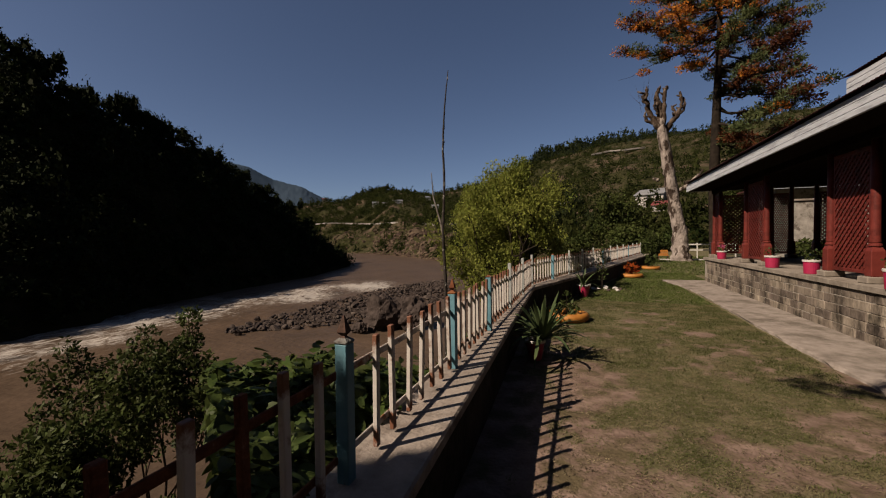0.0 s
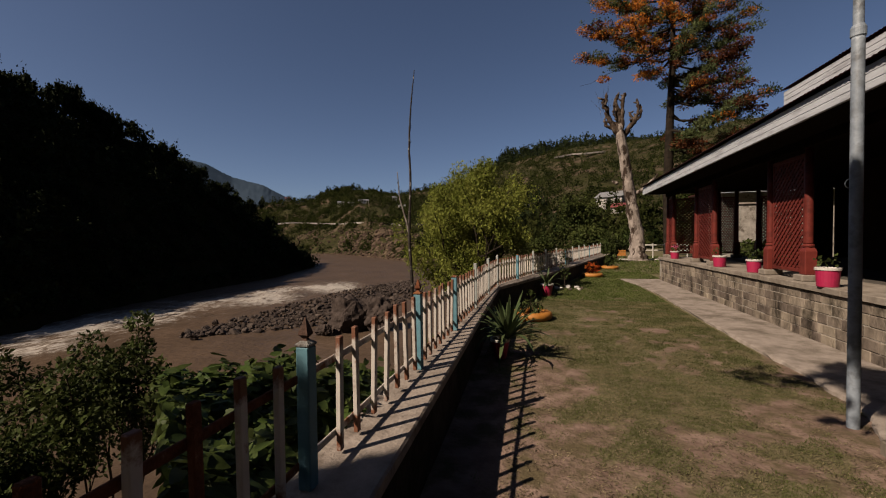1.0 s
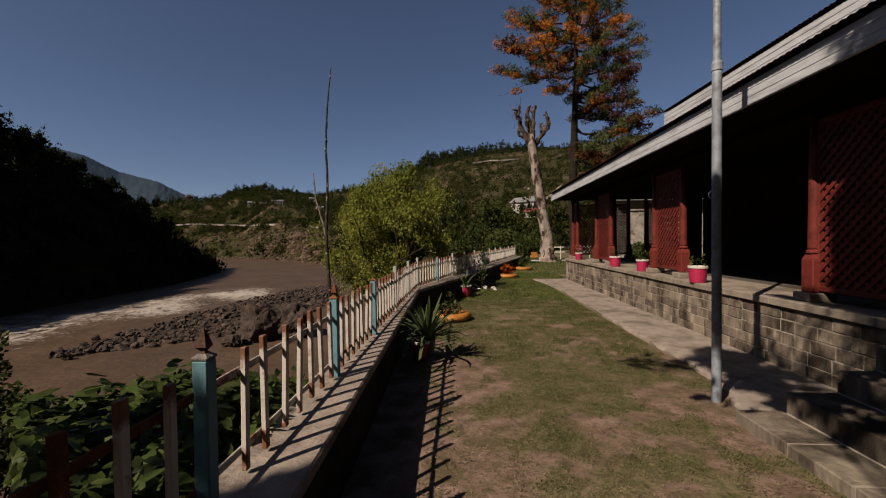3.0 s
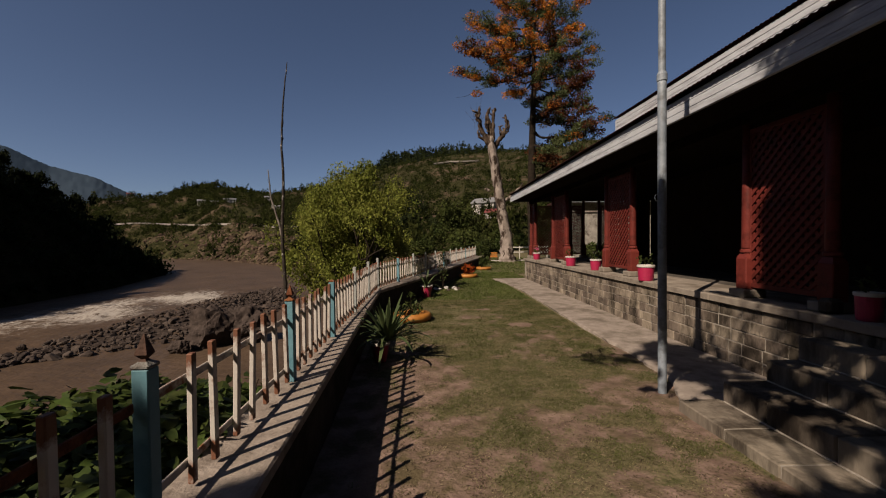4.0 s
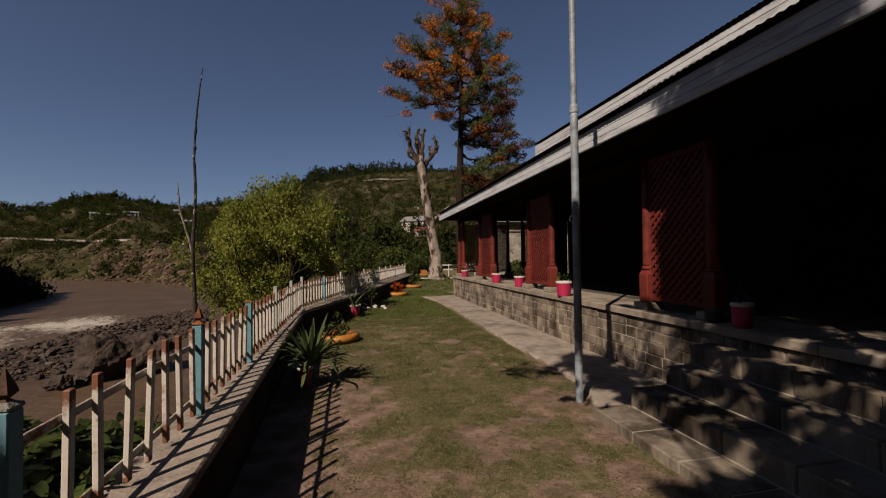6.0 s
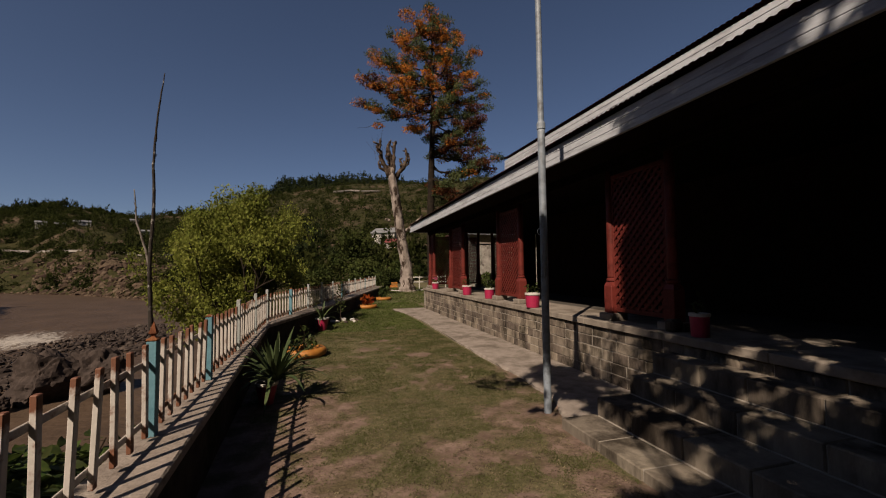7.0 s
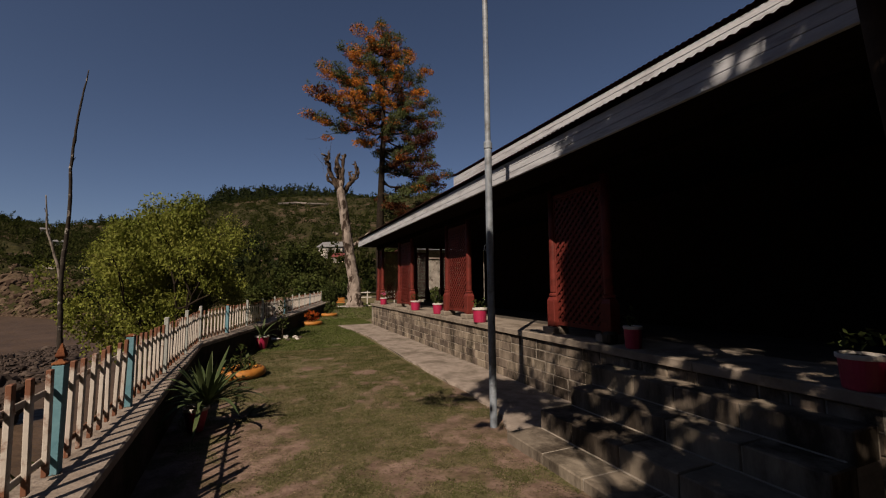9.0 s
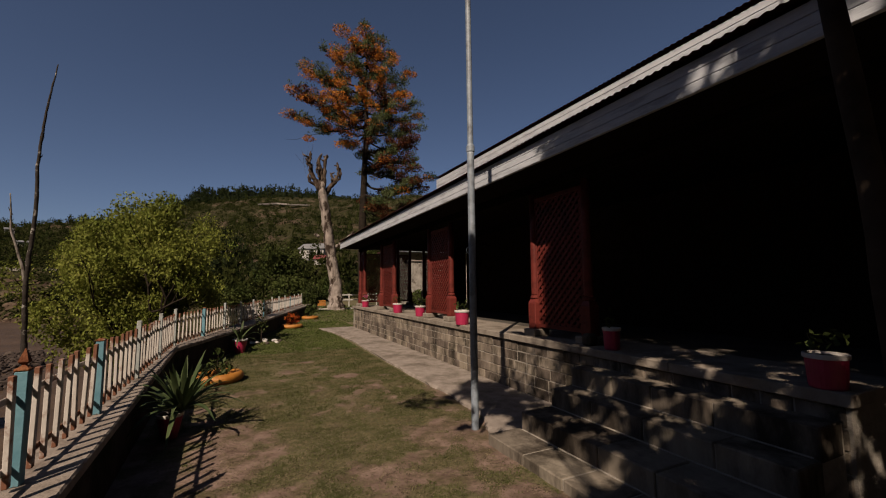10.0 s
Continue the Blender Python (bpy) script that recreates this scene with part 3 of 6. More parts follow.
def scatter_woods():
    rng = np.random.default_rng(5)
    left = hill("hill_shaded", "steep wooded hill in shade across the river", LEFT_FOOT, LEFT_RIDGE, M_SHADEGROUND, 3.0, belly=0.10)
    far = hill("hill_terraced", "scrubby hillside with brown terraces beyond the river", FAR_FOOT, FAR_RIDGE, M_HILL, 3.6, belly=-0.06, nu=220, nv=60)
    woods("shaded_woods", "broadleaf and pine woods on the shaded hill, coloured dark for its shade", left, 2600, 2.7, rng, leaves=54, pines=0.12, leaf=0.13, material=M_DARKLEAF, tight=0.7)
    woods("ridge_trees", "pines and round trees along the shaded ridge", left, 130, 3.0, rng, us=(0.2, 0.95), vs=(0.93, 1.0), leaves=420, pines=0.4, leaf=0.085, material=M_DARKLEAF, tight=0.62, lift=0.5)
    woods("hillside_scrub", "scattered trees and scrub over the far hillside", far, 7600, 3.6, rng, us=(0.02, 0.95), vs=(0.03, 1.02), leaves=32, patch=-0.15, pines=0.12, leaf=0.20, even=True, clear=(0.37, 0.34), tight=0.75)
    woods("slope_woods", "dark green trees on the slope above the far road", far, 1500, 3.3, rng, us=(0.02, 0.47), vs=(0.40, 1.0), leaves=44, patch=-0.45, pines=0.15, leaf=0.2, tight=0.8)
    woods("foothill_trees", "green trees along the foot of the hillside", far, 330, 3.0, rng, us=(0.45, 0.85), vs=(0.0, 0.17), leaves=140, pines=0.25, leaf=0.15, tight=0.8)
    woods("dark_trees", "tall dark trees among the scrub at the foot of the hill", far, 62, 3.8, rng, us=(0.5, 0.61), vs=(0.04, 0.32), leaves=190, pines=0.7, leaf=0.12, material=M_DARKLEAF, tight=0.75)
    woods("bank_scrub", "bushes on the river's far bank", far, 230, 1.5, rng, us=(0.05, 0.45), vs=(0.03, 0.15), leaves=70, patch=-0.05, leaf=0.34)
    woods("ridge_woods", "thin line of trees along the far ridge", far, 420, 3.2, rng, us=(0.05, 0.95), vs=(0.96, 1.01), leaves=60, pines=0.25, leaf=0.3)
    # Unseen hill behind the camera, added to cut the sky's fill light.
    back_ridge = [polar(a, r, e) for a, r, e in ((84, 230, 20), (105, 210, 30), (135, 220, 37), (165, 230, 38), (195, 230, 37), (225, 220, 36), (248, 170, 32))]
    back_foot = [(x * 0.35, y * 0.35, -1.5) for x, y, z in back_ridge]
    behind = hill("hill_skyblock", "unseen wooded hill added behind the camera to block sky light", back_foot, back_ridge, M_SHADEGROUND, 4.0, nu=90, nv=30)
    woods("valley_woods", "dark woods on the unseen hill that blocks sky light", behind, 900, 4.5, rng, leaves=24, leaf=0.4, material=M_DARKLEAF)
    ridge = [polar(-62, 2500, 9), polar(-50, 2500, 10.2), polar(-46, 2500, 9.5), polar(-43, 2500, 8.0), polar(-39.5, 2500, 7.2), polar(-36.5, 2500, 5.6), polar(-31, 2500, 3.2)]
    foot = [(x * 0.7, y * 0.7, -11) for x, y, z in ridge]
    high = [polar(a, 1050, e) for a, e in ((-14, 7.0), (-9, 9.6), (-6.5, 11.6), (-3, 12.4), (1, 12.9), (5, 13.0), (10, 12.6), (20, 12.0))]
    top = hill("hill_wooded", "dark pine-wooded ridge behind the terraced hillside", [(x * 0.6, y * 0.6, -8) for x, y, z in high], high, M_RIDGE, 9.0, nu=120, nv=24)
    woods("high_pines", "dark pines over the high ridge", top, 2800, 6.8, rng, us=(0.05, 0.95), vs=(0.55, 1.0), leaves=22, pines=0.4, leaf=0.34, material=M_DARKLEAF, tight=0.7)
    hill("mountain_ridge", "mountain ridge far up the valley, haze put into its blue colour", foot, ridge, M_HAZE, 3.0, nu=120, nv=40)
    spots = []
    while len(spots) < 1500:
        u, v = rng.uniform(0.13, 0.39), abs(rng.normal()) * 0.012 if len(spots) < 420 else rng.uniform(0.01, 0.37)
        x, y, z = far(u, v)
        if v > 0.03 and fbm(x, y, 0.03) + 0.25 * rng.normal() < 0.05:
            continue
        s = rng.uniform(0.5, 1.5) if v < 0.03 else rng.uniform(0.7, 2.4)
        spots.append((x, y, z - 0.15 * s if v < 0.03 else z - 0.35 * s, s))
    tagged(new("bank_rocks", rocks_mesh("bank_rocks", spots, rng, M_SCARP)), "brown broken rocks on the river's far bank", "rocks", kind="stuff")
    return left, far


def rocks_mesh(name, spots, rng, material):
    """Many angular stones joined in one mesh; spots are rows of x, y, z, size."""
    bm = bmesh.new()
    bmesh.ops.create_icosphere(bm, subdivisions=2, radius=1)
    base = np.array([v.co[:] for v in bm.verts])
    bm.verts.index_update()
    tris = np.array([[v.index for v in f.verts] for f in bm.faces])
    bm.free()
    vs, fs = [], []
    for i, (x, y, z, s) in enumerate(spots):
        p = base.copy()
        for _ in range(7):
            d = unit(rng.normal(size=3))
            cut = rng.uniform(0.35, 0.8)
            over = np.maximum(p @ d - cut, 0)
            p -= over[:, None] * d
        p = p * rng.uniform(0.6, 1.3, 3) * (s, s, s * 0.75)
        a = rng.uniform(0, 6.28)
        p = p @ np.array([[math.cos(a), math.sin(a), 0], [-math.sin(a), math.cos(a), 0], [0, 0, 1]])
        vs.append(p + (x, y, z))
        fs.append(tris + i * len(base))
    return link_mesh(name, np.concatenate(vs), np.concatenate(fs).tolist(), material)


def gravel_bar():
    rng = np.random.default_rng(8)
    def span(y):
        """The bar's middle and half its width."""
        return float(np.interp(y, (34, 40, 48, 60, 75, 92), (-39.5, -36.0, -33.0, -32.5, -33.0, -33.5))), float(np.interp(y, (34, 38, 44, 55, 72, 86, 93), (0.2, 3.2, 6.2, 8.0, 7.6, 4.5, 0.2)))
    rows = []
    for y in np.linspace(34, 93, 60):
        c, w = span(y)
        rows.append([(c + w * (2 * u - 1) * 1.15, y, RIVER - 0.42 + 0.52 * (1 - (2 * u - 1) ** 2) * min(1, w / 5) + 0.12 * fbm(u * 8, y, 0.6)) for u in np.linspace(0, 1, 30)])
    solid("gravel_bar", grid_mesh("gravel_bar", rows, M_GRAVEL), None, "low brown gravel bar in the river", "gravel bar", kind="structure")
    spots = []
    while len(spots) < 2600:
        y = rng.uniform(34.5, 92)
        c, w = span(y)
        x = c + rng.uniform(-1.1, 1.1) * w
        spots.append((x, y, RIVER + rng.uniform(-0.1, 0.3), rng.uniform(0.14, 0.40) * (1.9 if rng.uniform() < 0.10 else 1)))
    tagged(new("river_stones", rocks_mesh("river_stones", spots, rng, M_ROCK)), "jumbled brown and grey stones on the gravel bar", "stones", kind="stuff")
    for x, y, s in ((-22.6, 42.0, 2.5), (-20.6, 43.6, 2.2), (-24.6, 39.2, 0.9), (-25.6, 44.5, 1.3), (-37.2, 34.0, 0.5), (-41.5, 41.0, 0.4)):
        tagged(new("boulder", boulder_mesh((x, y, RIVER + 0.55 * s), s, rng)), "large grey boulder at the river's edge", "boulder", group="boulders by the river")


def boulder_mesh(at, s, rng):
    """A cracked boulder: a ball cut by chance planes, then roughened."""
    bm = bmesh.new()
    bmesh.ops.create_icosphere(bm, subdivisions=5, radius=1)
    cuts = [(Vector(unit(rng.normal(size=3))), rng.uniform(0.45, 0.8)) for _ in range(12)]
    for v in bm.verts:
        for d, k in cuts:
            over = v.co.dot(d) - k
            if over > 0:
                v.co -= d * over * 0.92
        n = noise.fractal(v.co * 2.6 + Vector(at), 1.0, 2.0, 5)
        v.co *= 1 + 0.20 * n
        v.co = Vector((v.co.x * s * 1.15, v.co.y * s, v.co.z * s * 1.1)) + Vector(at)
    me = bpy.data.meshes.new("boulder")
    bm.to_mesh(me)
    bm.free()
    me.materials.append(M_ROCK)
    return me


# ---- parapet and fence ----
def strip(name, ys, left, right, z0, z1, material, label, category):
    """An upright-sided band that follows the fence's line."""
    sec = [[(left(y), y, z0), (left(y), y, z1 - 0.012), (left(y) + 0.012, y, z1), (right(y) - 0.012, y, z1 + 0.004 * fbm(0, y, 3)), (right(y), y, z1 - 0.012), (right(y), y, z0), (left(y), y, z0)] for y in ys]
    return solid(name, grid_mesh(name, sec, material, False), None, label, category, kind="structure")


def parapet():
    ys = [y + 0.0 for y in np.arange(-6, 29.3, 0.3)]
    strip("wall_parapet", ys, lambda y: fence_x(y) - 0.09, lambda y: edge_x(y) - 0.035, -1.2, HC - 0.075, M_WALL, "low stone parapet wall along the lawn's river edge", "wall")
    strip("coping", ys, lambda y: fence_x(y) - 0.13, edge_x, HC - 0.07, HC, M_COPING, "pale concrete coping on the parapet", "coping")


def picket_mesh(w, d, h):
    """A flat bar picket with a softened head."""
    return Build().slab(-d, -w, 0, d, w, h, 0.004).mesh("picket", M_PICKET)


def fence():
    rng = np.random.default_rng(3)
    root = thing("fence", "white picket fence with rusty tips and light blue posts", "fence", (0, 0, 0))
    kinds = [picket_mesh(w, 0.014, h) for w, h in ((0.0185, 0.60), (0.0175, 0.595), (0.0195, 0.605))]
    rusty = kinds[0].copy()
    rusty.materials[0] = M_RUST
    posts, y = [], -1.59
    while y < 28.9:
        posts.append(3.19 if 3 < y < 3.2 else y)
        y += 1.56 if y < 9 else 1.52
    shaft = Build().slab(-0.032, -0.032, 0, 0.032, 0.032, 0.64, 0.005).mesh("post", M_BLUE)
    capm = Build().slab(-0.035, -0.035, 0.64, 0.035, 0.035, 0.657, 0.005).lathe(0, 0, [(0.040, 0.657), (0.02, 0.667)], 4, math.pi / 4).mesh("cap", M_ZINC)
    tip = Build().lathe(0, 0, [(0.022, 0.666), (0.012, 0.674), (0.033, 0.692), (0.030, 0.704), (0.003, 0.768)], 4, math.pi / 4).mesh("finial", M_IRON)
    tip_rust = tip.copy()
    tip_rust.materials[0] = M_RUST
    cap_rust = capm.copy()
    cap_rust.materials[0] = M_RUST
    pale = Build().slab(-0.026, -0.026, 0, 0.026, 0.026, 0.71, 0.006).mesh("post", M_PALE)
    for i, py in enumerate(posts):
        turn = math.degrees(math.atan2(-(fence_x(py + 0.3) - fence_x(py - 0.3)), 0.6))
        far = py > 5 and i % 4 != 0
        post = part("post", pale if far else shaft, None, root)
        post.matrix_basis = pose(fence_x(py), py, HC, 0, 0, turn + rng.normal() * 0.6)
        if not far:
            part("cap", capm if py < 2 else cap_rust, None, post)
        if py < 4:
            part("finial", tip if py < 2 else tip_rust, None, post, "pointed rusty iron finial")
        if i + 1 < len(posts):
            ny = posts[i + 1]
            a, b = Vector((fence_x(py), py, HC)), Vector((fence_x(ny), ny, HC))
            d = (b - a).normalized()
            side = Vector((d.y, -d.x, 0))
            tilt = math.degrees(math.atan2(-d.x, d.y))
            for z in (0.115, 0.50):
                rail = Build()
                c = (a + b) / 2 + Vector((0, 0, z)) - side * 0.022
                rail.slab(-0.006, -(b - a).length / 2 + 0.04, -0.019, 0.006, (b - a).length / 2 - 0.04, 0.019, 0.003)
                ob = part("rail", rail, M_RUST if py < 1 or rng.uniform() < 0.3 else M_WHITE, root)
                ob.matrix_basis = pose(c.x, c.y, c.z, 0, 0, tilt)
            for k in range(1, 8):
                p = a + (b - a) * ((0.045 + 0.128 * k if 1 < py < 2 else k / 8) + rng.normal() * 0.003)
                ob = part("picket", rusty if p.y < 1.1 and k % 4 else kinds[rng.integers(0, 3)], None, root)
                ob.matrix_basis = pose(p.x, p.y, HC + 0.025 + rng.normal() * 0.006, rng.normal() * 0.7, rng.normal() * 0.7, tilt)


# ---- the veranda house ----
DECK, PX, PEND, PFRONT = 0.88, 3.82, 16.55, 1.36
COLX = 4.05


def plinth():
    root = thing("plinth", "stone block plinth of the veranda, stained grey", "plinth", (0, 0, 0), kind="structure")
    core = Build().box(PX + 0.009, PFRONT, -0.3, 12, PEND - 0.009, DECK - 0.1)
    part("core", core, M_MORTAR, root, "pale mortar joints")
    y = PFRONT - 0.03
    while y < PEND:
        n = min(y + 1.35, PEND + 0.05)
        part("edge_slab", Build().slab(PX - 0.045, y, DECK - 0.095, 4.75, n - 0.004, DECK, 0.008), M_CAP, root, "pale stone deck edge")
        y = n
    part("deck", Build().box(4.75, PFRONT, DECK - 0.095, 12, PEND, DECK - 0.004), M_SHADEFLOOR, root, "cement floor, its veranda shade put into the colour")
    return root


def plinth_blocks(root):
    rng = random.Random(4)
    data = [Build().slab(0, 0.003, 0.003, 0.10, 0.31 * s - 0.003, 0.151, 0.010).mesh("block", M_BLOCK) for s in (1.0, 0.72, 1.3)]
    for course in range(5):
        y = PFRONT + 0.02
        while y < PEND - 0.25:
            k = (0, 1)[course % 2] if y < PFRONT + 0.1 else rng.choice((0, 0, 1, 2))
            w = 0.31 * (1.0, 0.72, 1.3)[k]
            if y + w > PEND:
                break
            ob = part("block", data[k], None, root)
            ob.matrix_basis = pose(PX + rng.uniform(-0.007, 0.006), y, 0.012 + course * 0.1535)
            y += w
    y = PX
    for course in range(5):
        for i in range(9):
            ob = part("block", data[0], None, root)
            ob.matrix_basis = pose(PX + 0.33 + i * 0.31 + 0.15 * (course % 2), PEND - 0.003, 0.012 + course * 0.1535, 0, 0, 90)


def steps():
    rng = random.Random(6)
    root = thing("entrance_steps", "broad stone steps up to the veranda, dappled with shade", "steps", (0, 0, 0), kind="structure")
    y0, y1 = 1.40, 3.73
    core = Build()
    for x, z in ((2.77, 0.262), (3.19, 0.462), (3.50, 0.672)):
        core.box(x + 0.008, y0 + 0.01, -0.2 if z < 0.3 else z - 0.215, 3.81, y1 - 0.01, z - 0.006 + 0.001)
    core.box(2.372, y0 - 0.4, -0.2, 2.772, y1 + 0.03, 0.074)
    part("core", core, M_MORTAR, root, "pale mortar joints")
    for x, z in ((2.76, 0.078), (3.18, 0.27), (3.49, 0.47)):
        part("mortar_joint", Build().slab(x - 0.014, y0 + 0.05, z, x + 0.01, y1 - 0.03, z + 0.012, 0.004), M_MORTAR, root, "pale mortar line")
    for x, xx, z, zz in ((2.36, 2.762, -0.1, 0.08), (2.76, 3.182, 0.06, 0.27), (3.18, 3.492, 0.25, 0.47), (3.49, 3.79, 0.45, 0.68)):
        y = y1 + (0.05 if z < 0 else 0.0)
        end = y0 - (0.4 if z < 0 else 0.0)
        while y > end + 0.2:
            w = rng.uniform(0.44, 0.64)
            n = max(end, y - w) if y - w > end + 0.25 else end
            part("tread_stone", Build().slab(x, n + 0.006, z, xx, y - 0.006, zz + rng.uniform(-0.003, 0.004), 0.010), M_STEP, root)
            y = n


def path():
    rng = random.Random(2)
    edge = [(2.40, 3.75), (2.72, 4.5), (2.80, 5.4), (2.76, 7.0), (2.80, 9.5), (2.84, 12.5), (2.72, 14.6), (2.45, 16.6)]
    pts = []
    for i in range(61):
        x, y = lerp_rows(edge, i / 60)
        pts.append([(x + rng.uniform(-0.025, 0.02), y, -0.05), (x + rng.uniform(-0.02, 0.03), y, 0.018)] +
                   [(x + (PX + 0.02 - x) * u, y, 0.03 + 0.006 * fbm(x + u, y, 2)) for u in np.linspace(0.04, 1, 12)])
    solid("pavement", grid_mesh("pavement", pts, M_CONC, False), None, "worn pale concrete path along the plinth", "path", kind="structure")


def column_and_screen():
    """One column and one lattice screen, which the others repeat."""
    col = thing("veranda_column", "dark red wooden veranda column on a stone foot", "column", (COLX, 5.04, DECK), "veranda columns")
    part("foot", Build().slab(-0.15, -0.13, 0, 0.15, 0.13, 0.105, 0.012), M_CAP, col, "pale stone foot")
    part("pedestal", Build().slab(-0.085, -0.085, 0.105, 0.085, 0.085, 0.50, 0.008).lathe(0, 0, [(0.115, 0.50), (0.078, 0.56)], 4, math.pi / 4), M_RED, col)
    part("ring", Build().lathe(0, 0, [(0.062, 0.56), (0.080, 0.575), (0.080, 0.60), (0.062, 0.615)], 16), M_RED, col, smooth=False)
    part("shaft", Build().lathe(0, 0, [(0.063, 0.615), (0.066, 0.64), (0.062, 1.5), (0.058, 2.36)], 12), M_RED, col, smooth=True)
    scr = thing("lattice_screen", "dark red diagonal lattice screen between veranda columns", "lattice", (COLX, 4.5, DECK), "lattice screens")
    w, z0, z1 = 0.50, 0.16, 2.1
    for z in (z0, z1):
        part("rail", Build().slab(-0.02, -w, z - 0.03, 0.02, w, z + 0.03, 0.004), M_RED, scr)
    for y in (-w + 0.018, w - 0.018):
        part("stile", Build().slab(-0.018, y - 0.018, z0 + 0.03, 0.018, y + 0.018, z1 - 0.03, 0.004), M_RED, scr)
    step, half = 0.118, 0.021
    for sgn in (1, -1):
        c = -w - (z1 - z0)
        while c < w + (z1 - z0):
            lo, hi = (max(-w, c), min(w, c + z1 - z0)) if sgn > 0 else (max(-w, -c - (z1 - z0)), min(w, -c))
            if hi - lo > 0.06:
                za = z0 + (lo - c if sgn > 0 else -c - lo)
                zb = z0 + (hi - c if sgn > 0 else -c - hi)
                o, x = half / math.sqrt(2), 0.007 * sgn
                b = Build()
                b.v = [(x + dx, y + sy, z + sz) for dx in (-0.006, 0.006) for y, z, sy, sz in ((lo, za, -o * sgn, o), (lo, za, o * sgn, -o), (hi, zb, o * sgn, -o), (hi, zb, -o * sgn, o))]
                b.f = [(0, 1, 2, 3), (7, 6, 5, 4), (0, 4, 5, 1), (1, 5, 6, 2), (2, 6, 7, 3), (3, 7, 4, 0)]
                part("slat", b, M_RED, scr)
            c += step
    for y in (9.17, 13.3, 3.94, 7.98, 11.95, 15.62, 16.28):
        copy_thing(col, pose(COLX, y, DECK))
    for y in (8.57, 12.62):
        copy_thing(scr, pose(COLX, y, DECK))
    short = copy_thing(scr, pose(COLX, 15.95, DECK))
    short.scale = (1, 0.52, 1)
    for x in (5.25, 5.65, 6.2, 6.85, 8.0):
        copy_thing(col, pose(x, 16.28, DECK, 0, 0, 90))
    for x, s in ((4.65, 1.05), (5.92, 0.42), (7.42, 1.0)):
        ob = copy_thing(scr, pose(x, 16.28, DECK, 0, 0, 90))
        ob.scale = (1, s, 1)


def corrugated(name, x0, z0, pitch, y0, y1, top, label, skew=0.0):
    """Corrugated sheet rising from an eave; top gives how far it runs in for a y."""
    per, rows = 0.085, []
    ys = np.arange(y0, y1 + 1e-6, per / 6)
    for u in (0.0, 0.02, 0.5, 1.0):
        rows.append([(x0 + skew * (y1 - y) + top(y) * u, y, z0 + top(y) * u * math.tan(pitch) + 0.007 * math.sin(2 * math.pi * y / per)) for y in ys])
    me = grid_mesh(name, rows, M_SHEET)
    return solid(name, me, None, label, "roof", kind="structure")


